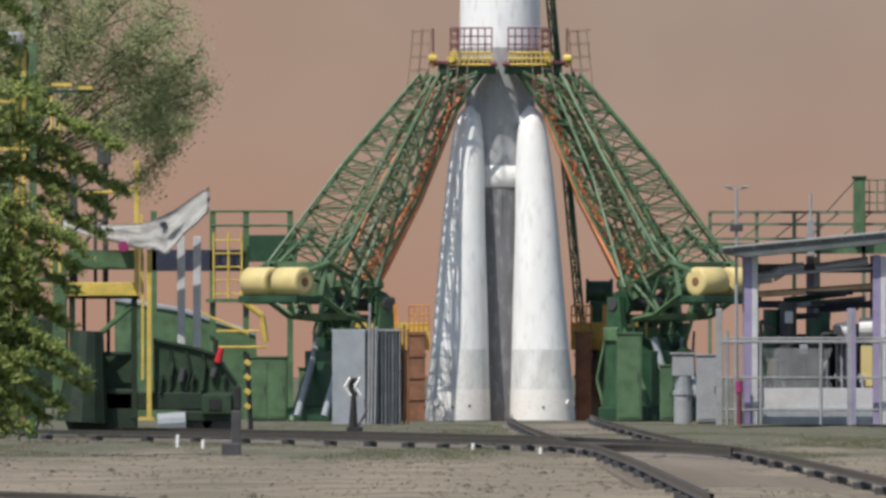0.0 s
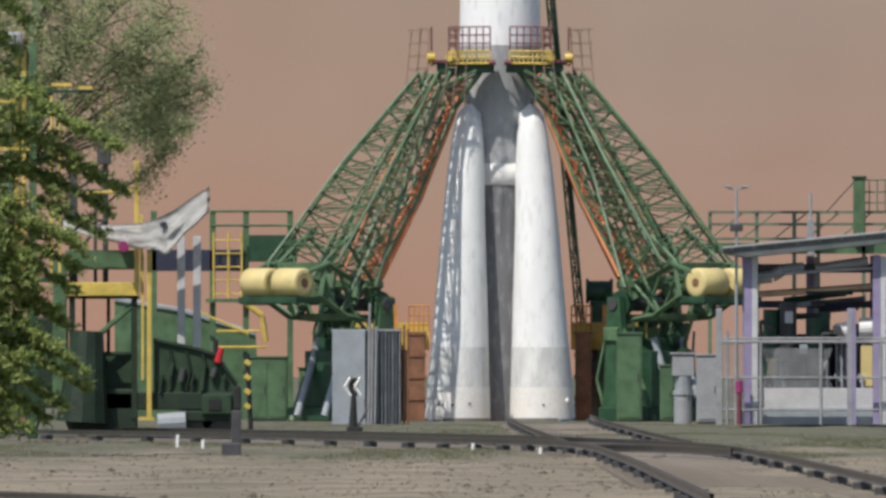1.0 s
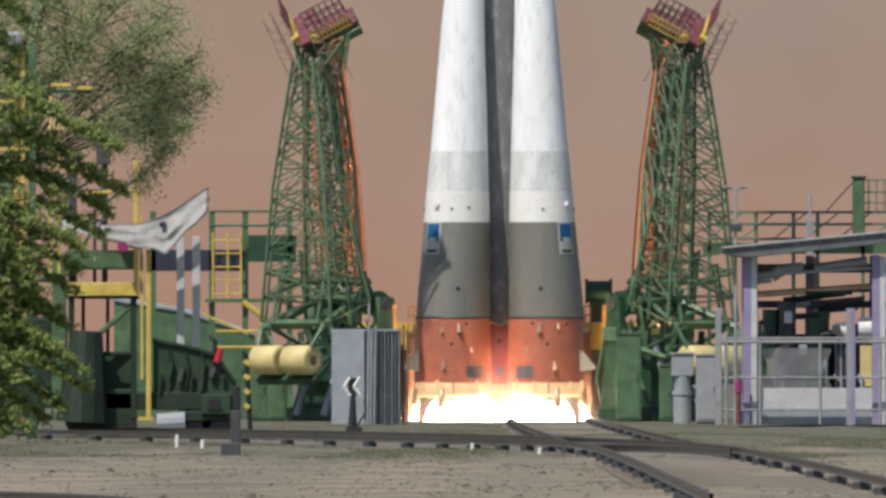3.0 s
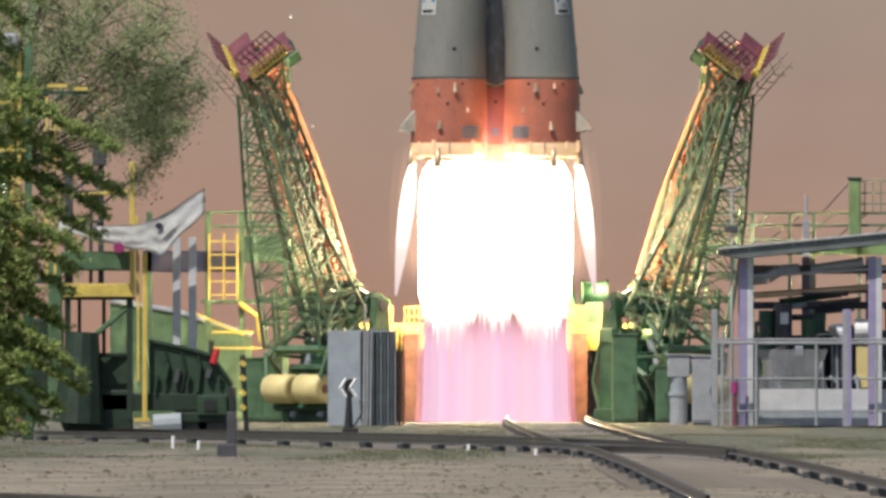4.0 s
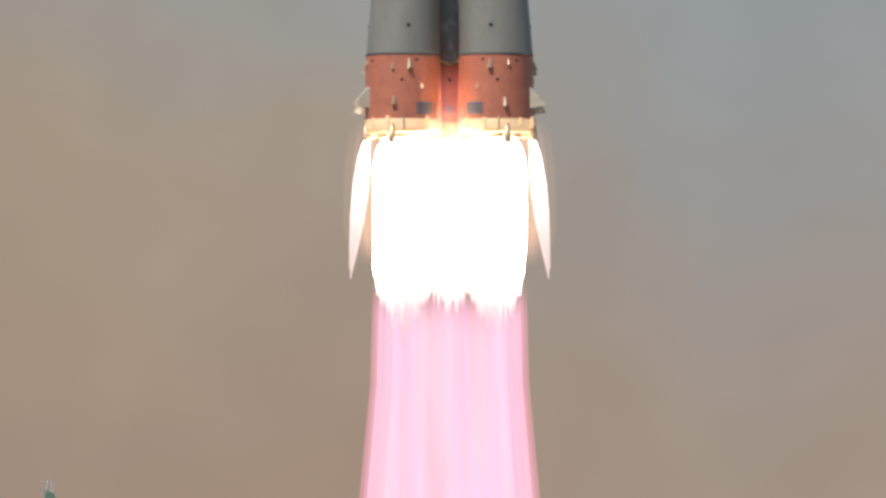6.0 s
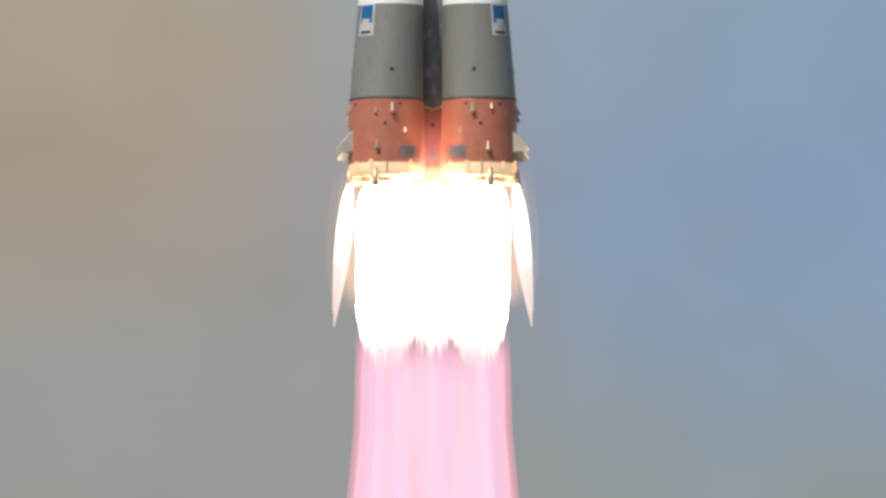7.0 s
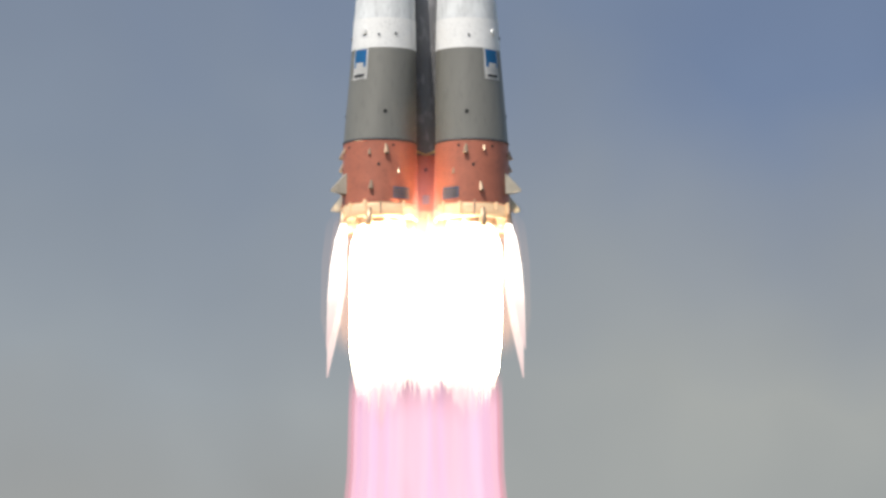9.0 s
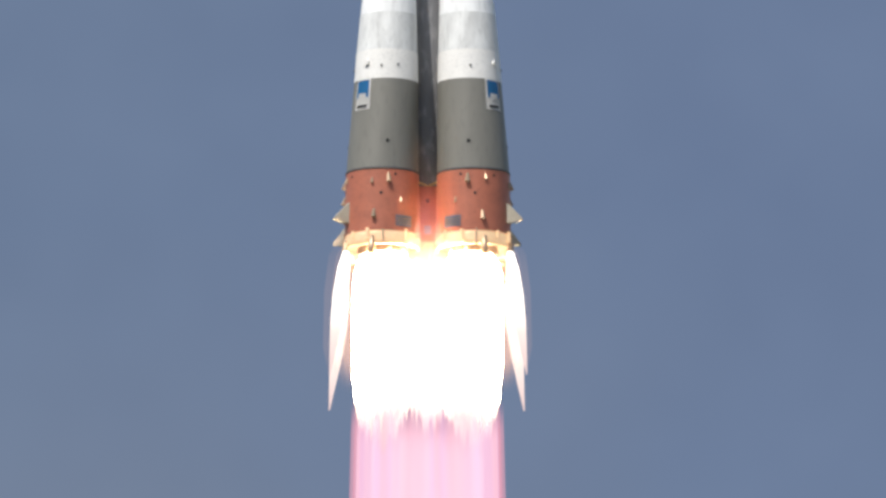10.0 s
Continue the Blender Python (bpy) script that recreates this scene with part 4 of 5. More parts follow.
t = thing("check_rail", "short dark check rail at the crossing", "railway")
part("rail", rail_mesh(smooth_line([(1.9, -240), (3.6, -246), (5.0, -262)]), 0.05, 0.22, 0.06), RAIL, t)

# ---------------------------------------------------------------- chevron sign, bollard and stakes
t = thing("chevron_sign", "black and white chevron switch sign on a dark post", "sign", at=(-4.64, -86, 0.0))
part("base", box(B(), -0.2, 0.3, -0.2, 0.2, -0.1, 0.08, 0.03), BLACK, t)
part("post", tube(B(), (0, 0, 0), (0.02, 0, 1.2), 0.15, 8, 0.07), BLACK, t, "dark tapered post")
part("lever", pipe(B(), [(0.15, 0, 0.1), (0.42, 0, 0.55), (0.38, 0, 0.95)], 0.04), GREY_DARK, t)
part("panel", box(B(), -0.14, 0.14, -0.05, 0.05, 1.05, 1.62, 0.03), BLACK, t)
for dx in (-0.16, 0.16):
    part("chevron", pipe(B(), [(dx + 0.08, -0.09, 1.64), (dx - 0.1, -0.09, 1.34), (dx + 0.08, -0.09, 1.06)], 0.05, 4), WHITE_SKIN, t, "white chevron stripe")
t = thing("track_bollard", "dark upright track bollard in the gravel", "bollard", at=(-5.95, -245, 0))
part("post", box(B(), -0.10, 0.12, -0.1, 0.1, -0.1, 1.0, 0.03), GREY_DARK, t)
part("head", box(B(), -0.05, 0.12, -0.08, 0.08, 1.0, 1.55, 0.04), BLACK, t)
part("foot", box(B(), -0.32, 0.12, -0.14, 0.14, -0.1, 0.28, 0.05), GREY_DARK, t)
t = thing("hazard_post", "leaning post with yellow and black hazard stripes", "post", at=(-7.28, -134, 0))
part("shaft", tube(B(), (0.1, 0.05, 0), (-0.02, 0.05, 2.35), 0.07, 8), BLACK, t)
for k in range(4):
    bm = box(B(), -0.09, 0.09, -0.06, -0.03, 0.77 + 0.42 * k, 0.91 + 0.42 * k, 0.01)
    bmesh.ops.rotate(bm, verts=bm.verts[:], cent=(0, 0, 0.84 + 0.42 * k), matrix=Matrix.Rotation(radians(38), 3, "Y"))
    part("stripe", bm, YELLOW, t, "slanting yellow stripe")
for x, y, h in ((-8.0, -205, 0.32), (-7.2, -215, 0.22), (-0.65, -222, 0.16), (0.95, -226, 0.15), (4.2, -232, 0.26), (4.35, -231, 0.22)):
    t = thing("marker_stake", "small white marker stake in the gravel", "stake", "stakes by the track", at=(x, y, lump(x, y) - 0.05))
    part("peg", tube(B(), (0, 0, 0), (0.01, 0, h + 0.05), 0.045, 6), WHITE_SKIN, t)

# ---------------------------------------------------------------- rail-bound service machine under the trees
Y = -140.0
t = thing("service_car", "dark green rail-bound service car with cab frame and yellow beams", "rail vehicle")
part("cab_back", box(B(), -12.2, -10.45, Y + 1.6, Y + 1.7, 0.5, 2.3), CAR_GREEN_SHADED, t)
for x in (-11.9, -11.2, -10.5):
    part("back_post", box(B(), x - 0.05, x + 0.05, Y + 1.6, Y + 1.7, 2.3, 3.92), CAR_GREEN_SHADED, t)
part("cab_side", box(B(), -12.27, -12.15, Y, Y + 1.7, 0.5, 3.9), CAR_GREEN_SHADED, t)
# dark box added in place of the shadow under the cab
part("cab_shade_box", box(B(), -12.25, -10.36, Y - 0.05, Y + 1.7, 0.12, 1.35, 0.05), CAR_GREEN_SHADED, t)
part("inner_panel", box(B(), -11.25, -10.5, Y + 0.5, Y + 0.55, 1.3, 2.3), HOOD_GREEN_SHADED, t, "lit green inner panel")
for x in (-12.2, -10.42):
    part("cab_post", box(B(), x - 0.08, x + 0.08, Y - 0.08, Y + 0.08, 0.5, 3.98), CAR_GREEN_SHADED, t)
part("cab_roof", box(B(), -12.35, -10.3, Y - 0.1, Y + 1.8, 3.92, 4.0), CAR_GREEN_SHADED, t)
part("roof_beam", box(B(), -12.3, -10.32, Y - 0.25, Y - 0.1, 4.0, 4.38, 0.02), YELLOW, t, "yellow roof beam")
part("diagonal", pipe(B(), [(-11.6, Y, 2.75), (-10.45, Y, 3.75)], 0.08), GREEN, t)
part("cross_bar", pipe(B(), [(-11.3, Y, 2.35), (-10.42, Y, 2.35)], 0.06), CAR_GREEN_SHADED, t)
part("cab_bulge", tube(B(), (-11.9, Y - 0.3, 0.4), (-11.75, Y - 0.3, 3.0), 0.75, 12, 0.45), CAR_GREEN_SHADED, t)
part("yellow_mast", box(B(), -10.42, -10.28, Y - 0.3, Y - 0.16, 4.0, 7.85, 0.02), YELLOW, t, "yellow upright")
part("yellow_mast", box(B(), -10.25, -10.17, Y - 0.3, Y - 0.2, 4.1, 6.3, 0.02), YELLOW, t)
part("yellow_post", box(B(), -10.06, -9.92, Y - 0.3, Y - 0.16, 0.5, 5.25, 0.03), YELLOW, t, "yellow upright")
part("yellow_post", box(B(), -10.22, -10.14, Y - 0.3, Y - 0.2, 1.6, 5.2, 0.02), YELLOW, t)
part("step", box(B(), -10.3, -9.85, Y - 0.4, Y - 0.1, 0.45, 0.55), YELLOW, t)
# low deck with a sloping hood
bm = B()
prof = [(-9.87, 1.25), (-9.87, 2.72), (-8.8, 2.5), (-8.1, 2.3), (-7.5, 1.45), (-7.5, 1.25)]
f = [[bm.verts.new((x, y, z)) for x, z in prof] for y in (Y, Y + 1.8)]
bm.faces.new(f[0])
bm.faces.new(f[1][::-1])
for k in range(6):
    bm.faces.new((f[0][k], f[1][k], f[1][(k + 1) % 6], f[0][(k + 1) % 6]))
bmesh.ops.recalc_face_normals(bm, faces=bm.faces[:])
part("hood", bm, HOOD_GREEN_SHADED, t, "sloping dark green hood")
part("hood_edge", pipe(B(), [(-9.87, Y - 0.05, 2.74), (-8.8, Y - 0.05, 2.52), (-8.1, Y - 0.05, 2.32), (-7.5, Y - 0.05, 1.47)], 0.06), CAR_GREEN_SHADED, t)
for x in (-9.4, -8.95, -8.5):
    part("hood_rib", pipe(B(), [(x, Y - 0.04, 1.3), (x + 0.12, Y - 0.04, 1.9), (x, Y - 0.04, 2.45)], 0.045), CAR_GREEN_SHADED, t)
part("frame", box(B(), -12.3, -7.4, Y - 0.05, Y + 1.8, 0.75, 1.25, 0.04), CAR_GREEN_SHADED, t)
part("tool_box", box(B(), -8.5, -7.65, Y - 0.25, Y - 0.06, 0.62, 1.2, 0.04), HOOD_GREEN_SHADED, t)
part("tool_box", box(B(), -8.3, -7.95, Y - 0.28, Y - 0.255, 0.75, 1.05), BLACK, t)
part("grey_tank", tube(B(), (-9.75, Y - 0.1, 0.35), (-8.95, Y - 0.1, 0.4), 0.3, 12), GREY, t, "grey tank under the frame")
for x in (-8.7, -8.0, -11.0, -11.9, -13.6, -14.4):
    w = smooth(part("wheel", lathe(B(), [(0.12, -0.09), (0.44, -0.09), (0.44, 0.05), (0.5, 0.07), (0.5, 0.09), (0.12, 0.09)], 22), GREY_DARK, t))
    w.matrix_basis = pose(x, Y + 0.1, 0.5, 90)
    part("hub", tube(B(), (0, 0, -0.12), (0, 0, 0.12), 0.1, 10), RUST, w)
for x in (-9.1, -8.65):
    part("white_post", box(B(), x - 0.11, x + 0.11, Y + 0.6, Y + 0.8, 2.35, 5.7, 0.02), WHITE_POST, t, "pale grey upright")
part("red_lamp", tube(B(), (-8.05, Y - 0.1, 2.1), (-7.93, Y - 0.1, 2.52), 0.11, 10, 0.08), RED, t, "red lamp on the hood")
part("lamp_bracket", tube(B(), (-8.12, Y, 2.1), (-8.1, Y, 2.75), 0.07, 6), BLACK, t)
part("rear_body", box(B(), -15.6, -12.35, Y, Y + 1.8, 0.8, 3.4, 0.08), CAR_GREEN_SHADED, t)
part("green_column", box(B(), -12.75, -12.35, Y - 0.1, Y + 0.3, 1.0, 5.0, 0.03), GREEN, t)
part("arm_beam", box(B(), -12.4, -10.3, Y + 0.2, Y + 0.5, 4.75, 5.3, 0.03), GREEN, t)
part("hub_cap", tube(B(), (-10.72, Y - 0.95, 5.4), (-10.72, Y + 0.1, 5.4), 0.15, 14), MAGENTA, t, "magenta hub cap")
part("yellow_rail", pipe(B(), [(-12.2, Y, 5.95), (-10.4, Y, 5.9)], 0.06), YELLOW, t)
part("yellow_rail", pipe(B(), [(-12.0, Y, 6.9), (-10.4, Y, 7.0)], 0.05), YELLOW, t)

# dark roof posts, ladder and braces above the cab
for x, h, w in ((-12.18, 7.9, 0.12), (-11.26, 8.6, 0.08), (-11.55, 6.6, 0.05)):
    part("roof_post", box(B(), x - w, x + w, Y + 0.6, Y + 0.6 + 2 * w, 4.0, h, 0.015), GREY_DARK, t, "dark steel roof post")
for z in (5.2, 6.1, 6.95, 7.5):
    part("roof_brace", box(B(), -12.2, -11.2, Y + 0.55, Y + 0.6, z, z + 0.09), GREY_DARK, t)
struts(t, "roof_brace", GREY_DARK, [((-12.18, Y + 0.6, 6.95), (-11.3, Y + 0.6, 7.55)), ((-12.18, Y + 0.6, 5.2), (-11.3, Y + 0.6, 6.1))], 0.045)
part("lookout", box(B(), -11.5, -11.1, Y + 0.4, Y + 1.0, 7.75, 8.35, 0.03), GREY_DARK, t, "dark lookout box")
part("thin_yellow_mast", tube(B(), (-11.18, Y + 0.5, 8.3), (-11.18, Y + 0.5, 10.0), 0.05, 6), YELLOW, t)
for k in range(7):
    part("hood_fitting", tube(B(), (-9.7 + 0.3 * k, Y - 0.12, 1.3 + 0.13 * (k * 3 % 4)), (-9.62 + 0.3 * k, Y - 0.1, 1.75 + 0.17 * (k * 5 % 3)), 0.05 + 0.02 * (k % 3), 7), (CAR_GREEN_SHADED, HOOD_GREEN_SHADED, GREY_DARK)[k % 3], t)
part("bogie_beam", box(B(), -9.0, -7.7, Y - 0.12, Y + 0.02, 0.42, 0.72, 0.05), CAR_GREEN_SHADED, t)

# canvas over the jib
top = [(-12.5, 6.25), (-11.9, 6.05), (-11.05, 6.02), (-10.16, 6.07), (-9.68, 6.24), (-9.2, 6.49), (-8.71, 6.84), (-8.28, 7.1)]
low = [(-12.5, 5.85), (-11.9, 5.8), (-11.05, 5.5), (-10.5, 5.4), (-10.16, 5.36), (-9.92, 5.34), (-9.52, 5.1), (-9.2, 5.52), (-8.95, 5.82), (-8.63, 6.0), (-8.28, 6.35)]
t = thing("canvas_cover", "creased white canvas draped over a slanting jib", "tarpaulin")
bm = B()
grid = []
for j in range(9):
    v = j / 8
    row = []
    for i in range(41):
        x = -12.5 + 4.22 * i / 40
        zt, zl = interp(top, x), interp(low, x)
        fold = 0.05 * math.sin(13 * v + 2.2 * x) + 0.11 * noise.noise((x * 1.1 + v, v * 4 - x, 1.0))
        sag = 0.04 * math.sin(5 * x) * v
        row.append(bm.verts.new((x, Y - 0.45 - 0.25 * v + fold * (0.5 + v), zt + (zl - zt) * v + sag)))
    grid.append(row)
for p, q in zip(grid, grid[1:]):
    for i in range(40):
        bm.faces.new((p[i], q[i], q[i + 1], p[i + 1]))
bmesh.ops.solidify(bm, geom=bm.faces[:], thickness=0.02)
smooth(part("sheet", bm, CLOTH, t))
part("jib", pipe(B(), [(-12.5, Y, 6.0), (-9.8, Y, 5.75), (-8.32, Y, 6.85)], 0.12), GREY_DARK, t)
part("patch", tube(B(), (-9.6, Y - 0.72, 6.02), (-9.56, Y - 0.5, 6.04), 0.09, 8), NAVY, t, "dark slit in the canvas")

# ---------------------------------------------------------------- scaffold tower behind the foliage
Y = -158.0
t = thing("scaffold_tower", "yellow and green scaffold tower among the trees", "scaffold")
for x, m, h, w in ((-13.28, YELLOW, 10.71, 0.06), (-13.09, YELLOW, 10.71, 0.06), (-12.84, GREEN, 10.9, 0.1), (-12.33, YELLOW, 9.42, 0.04), (-12.10, YELLOW, 9.32, 0.04)):
    part("upright", box(B(), x - w, x + w, Y, Y + 2 * w, 4.44, h, 0.015), m, t)
part("stage", box(B(), -13.7, -11.95, Y - 0.2, Y + 1.2, 4.3, 4.44, 0.02), GREEN_DARK, t)
part("column", box(B(), -13.0, -12.7, Y + 0.1, Y + 0.4, 0, 4.3, 0.03), GREEN_DARK, t)
for x0, x1, z, m in ((-14.37, -13.16, 9.23, YELLOW), (-14.37, -12.89, 7.93, YELLOW), (-12.33, -11.77, 9.69, YELLOW), (-11.59, -11.2, 9.6, YELLOW), (-12.42, -11.9, 8.49, YELLOW_PALE)):
    part("ledger", box(B(), x0, x1, Y - 0.06, Y - 0.01, z, z + 0.09), m, t)
part("outrigger", box(B(), -12.84, -11.2, Y, Y + 0.08, 9.5, 9.58), GREEN_DARK, t)
struts(t, "brace", GREEN_DARK, [((-13.2, Y, 7.93), (-12.3, Y, 9.1)), ((-12.84, Y, 8.5), (-11.9, Y, 9.5))], 0.04)
for x in (-12.33, -12.22, -12.1, -11.98):
    part("basket_bar", tube(B(), (x, Y - 0.1, 8.5), (x, Y - 0.1, 9.3), 0.022, 5), YELLOW_PALE, t)
part("floodlight", box(B(), -13.53, -13.12, Y - 0.3, Y, 10.62, 11.18, 0.08), GREY_PALE, t, "grey floodlight box")

# tall mast with a hooded green jib above the trees
t = thing("jib_mast", "grey-green mast with a folded hooded jib", "mast", at=(0, 0, 0))
struts(t, "column", GREEN_GREY, pairs([(-19.0, 2, 0), (-17.6, 2, 12), (-16.4, 2, 17.2), (-15.2, 2, 19.3)]), 0.26, 8)
bm = B()
prof = [(-15.75, 19.25), (-15.25, 20.4), (-15.0, 22.4), (-14.95, 23.2), (-14.75, 24.1), (-14.45, 23.95), (-14.35, 22.0), (-14.6, 20.6), (-15.25, 19.15)]
f = [[bm.verts.new((x, y, z)) for x, z in prof] for y in (1.6, 2.5)]
bm.faces.new(f[0])
bm.faces.new(f[1][::-1])
for k in range(len(prof)):
    bm.faces.new((f[0][k], f[1][k], f[1][(k + 1) % len(prof)], f[0][(k + 1) % len(prof)]))
bmesh.ops.recalc_face_normals(bm, faces=bm.faces[:])
part("hood", bm, HOOD, t, "grey-green hooded jib")
bm = B()
prof = [(-15.2, 18.7), (-14.5, 20.3), (-14.2, 21.6), (-14.15, 22.7), (-13.85, 22.5), (-13.9, 21.2), (-14.3, 19.6), (-14.8, 18.6)]
f = [[bm.verts.new((x, y, z)) for x, z in prof] for y in (1.4, 2.3)]
bm.faces.new(f[0])
bm.faces.new(f[1][::-1])
for k in range(len(prof)):
    bm.faces.new((f[0][k], f[1][k], f[1][(k + 1) % len(prof)], f[0][(k + 1) % len(prof)]))
bmesh.ops.recalc_face_normals(bm, faces=bm.faces[:])
part("second_jib", bm, HOOD, t, "lower grey-green jib leaf")
part("seam", pipe(B(), [(-15.7, 1.55, 19.2), (-15.1, 1.35, 19.4), (-14.45, 1.35, 20.7), (-14.25, 1.35, 22.6)], 0.08), GREY_DARK, t)
part("hook", pipe(B(), [(-15.0, 1.9, 18.8), (-14.7, 1.9, 18.45), (-14.45, 1.9, 18.5), (-14.5, 1.9, 18.75)], 0.05), GREY_DARK, t)
for x in (-14.85, -14.7, -14.55):
    part("tip_spike", tube(B(), (x, 2, 23.8), (x - 0.03, 2, 24.45), 0.04, 5), GREY, t)

# ---------------------------------------------------------------- gantry walkways behind the pad
Y = 16.0
t = thing("gantry_walkway", "green steel gantry walkway with ladder behind the pad", "gantry")
for x in (-12.95, -10.75, -9.5, -7.85):
    part("post", box(B(), x - 0.11, x + 0.11, Y, Y + 0.22, 0, 7.8, 0.01), GREEN, t)
for z in (7.78, 7.25):
    part("handrail", tube(B(), (-10.8, Y, z), (-7.8, Y, z), 0.05, 5), GREEN, t)
part("girder", box(B(), -13.2, -9.5, Y, Y + 0.4, 5.55, 6.35, 0.02), NAVY, t, "dark blue girder")
part("girder", box(B(), -9.4, -7.6, Y, Y + 0.4, 5.9, 6.9, 0.02), GREEN_DARK, t)
part("deck", box(B(), -11.0, -7.6, Y - 0.3, Y + 1.5, 4.38, 4.52), GREEN, t)
for x in (-10.7, -10.15, -9.65):
    part("ladder_rail", tube(B(), (x, Y - 0.3, 4.5), (x, Y - 0.3, 7.0), 0.045, 5), YELLOW, t, "yellow ladder rail")
for k in range(5):
    part("ladder_rung", tube(B(), (-10.7, Y - 0.3, 4.7 + 0.5 * k), (-9.65, Y - 0.3, 4.7 + 0.5 * k), 0.03, 5), YELLOW, t)
part("stair_rail", pipe(B(), [(-9.6, Y - 0.5, 4.4), (-8.9, Y - 0.5, 3.9), (-8.75, Y - 0.5, 2.9)], 0.11, 6), YELLOW, t, "bent yellow handrail")
for a, b in (((-11.2, 4.0), (-9.4, 3.2)), ((-10.6, 2.7), (-8.7, 2.7)), ((-10.6, 3.3), (-9.0, 3.3))):
    part("stair_bar", tube(B(), (a[0], Y - 0.5, a[1]), (b[0], Y - 0.5, b[1]), 0.05, 5), YELLOW, t)
t = thing("earth_bank_wall", "sloping green painted wall behind the pad", "wall")
bm = B()
prof = [(-14.5, 0), (-14.5, 4.5), (-12.0, 4.1), (-9.2, 3.2), (-9.0, 0)]
f = [[bm.verts.new((x, y, z)) for x, z in prof] for y in (20.0, 20.4)]
bm.faces.new(f[0])
bm.faces.new(f[1][::-1])
for k in range(5):
    bm.faces.new((f[0][k], f[1][k], f[1][(k + 1) % 5], f[0][(k + 1) % 5]))
bmesh.ops.recalc_face_normals(bm, faces=bm.faces[:])
part("slab", bm, GREEN, t)
part("coping", pipe(B(), [(-14.5, 20, 4.5), (-12.0, 20, 4.1), (-9.2, 20, 3.2)], 0.1), GREY, t)

t = thing("pipe_gantry", "green pipe gantry with handrails behind the shelter", "gantry")
for x in (7.85, 9.6, 11.0, 11.9, 13.6, 15.0):
    part("post", box(B(), x - 0.07, x + 0.07, Y, Y + 0.15, 0, 7.75), GREEN_GREY, t)
for z in (7.75, 7.3, 6.75):
    part("rail", box(B(), 7.8, 15.5, Y - 0.05, Y, z - 0.05, z + 0.05), GREEN_GREY, t)
part("girder", box(B(), 7.6, 15.5, Y, Y + 0.5, 6.2, 6.6), GREEN, t)
struts(t, "brace", GREEN_GREY, [((7.85 + 1.2 * k, Y, 6.75), (9.05 + 1.2 * k, Y, 7.7)) for k in range(6)], 0.03, 5)
part("mast", box(B(), 13.2, 13.65, Y - 0.5, Y, 6.6, 9.0, 0.06), GREEN, t, "green box mast")
part("mast_cap", box(B(), 13.15, 13.7, Y - 0.55, Y + 0.05, 9.0, 9.1, 0.02), GREEN_DARK, t)
part("guy_wire", tube(B(), (12.2, Y - 0.2, 7.75), (13.25, Y - 0.2, 8.9), 0.025, 5), GREY_DARK, t)
for x in (13.8, 14.1, 14.4, 14.7):
    part("cage_bar", tube(B(), (x, Y - 0.2, 7.7), (x, Y - 0.2, 8.95), 0.025, 5), GREEN_GREY, t)
for z in (8.1, 8.5, 8.95):
    part("cage_rail", tube(B(), (13.65, Y - 0.2, z), (15.2, Y - 0.2, z), 0.03, 5), GREEN_GREY, t)

t = thing("lamp_post", "thin grey lamp post with two arms", "lamp post", at=(8.08, -40, 0))
part("pole", tube(B(), (0, 0, 0), (0, 0, 8.1), 0.06, 8, 0.04), GREY, t)
for s in (-1, 1):
    part("arm", tube(B(), (0, 0, 8.0), (s * 0.38, 0, 8.12), 0.03, 5), GREY_PALE, t)
    part("lamp_head", box(B(), s * 0.3 - 0.14, s * 0.3 + 0.14, -0.1, 0.1, 8.1, 8.17, 0.02), GREY_PALE, t)
part("junction_box", box(B(), -0.22, 0.22, -0.15, 0.1, 6.6, 6.85, 0.03), GREY_DARK, t)
t = thing("steel_pole", "grey steel pole beside the shelter", "pole", at=(10.8, -30, 0))
part("shaft", box(B(), -0.12, 0.12, -0.12, 0.12, 0, 7.1, 0.02), GREY_PALE, t)
part("tip", tube(B(), (0, 0, 7.1), (0, 0, 8.0), 0.05, 6), GREY, t)

# ---------------------------------------------------------------- open shelter with machinery
Y = -40.0
t = thing("open_shelter", "open machinery shelter with lilac posts and a sloping grey roof", "shelter")
bm = B()
prof = [(7.6, 5.88), (7.6, 6.02), (14.8, 6.72), (14.8, 6.36), (8.4, 5.72)]
f = [[bm.verts.new((x, y, z)) for x, z in prof] for y in (Y - 0.6, Y + 5.0)]
bm.faces.new(f[0])
bm.faces.new(f[1][::-1])
for k in range(5):
    bm.faces.new((f[0][k], f[1][k], f[1][(k + 1) % 5], f[0][(k + 1) % 5]))
bmesh.ops.recalc_face_normals(bm, faces=bm.faces[:])
part("roof", bm, ROOF_SHEET, t, "sloping slate-grey sheet roof")
for k in range(9):
    part("roof_rib", box(B(), 7.9 + 0.75 * k, 7.95 + 0.75 * k, Y - 0.64, Y - 0.6, 5.93 + 0.072 * k, 6.0 + 0.072 * k), GREY_PALE, t)
part("fascia", pipe(B(), [(7.6, Y - 0.66, 6.03), (14.8, Y - 0.66, 6.73)], 0.05), GREY_PALE, t)
for x, y in ((8.55, Y), (12.95, Y), (10.75, Y + 4.4), (8.55, Y + 4.4), (12.95, Y + 4.4)):
    part("post", box(B(), x - 0.2, x + 0.06, y, y + 0.25, 0, 5.8, 0.01), LAVENDER, t, "lilac steel post")
    part("post_face", box(B(), x + 0.064, x + 0.26, y - 0.02, y + 0.23, 0, 5.75, 0.01), WHITE_POST, t, "white steel post face")
part("low_wall", box(B(), 8.3, 11.9, Y + 0.3, Y + 0.5, 0.55, 1.25, 0.01), WHITE_POST, t, "white low parapet")
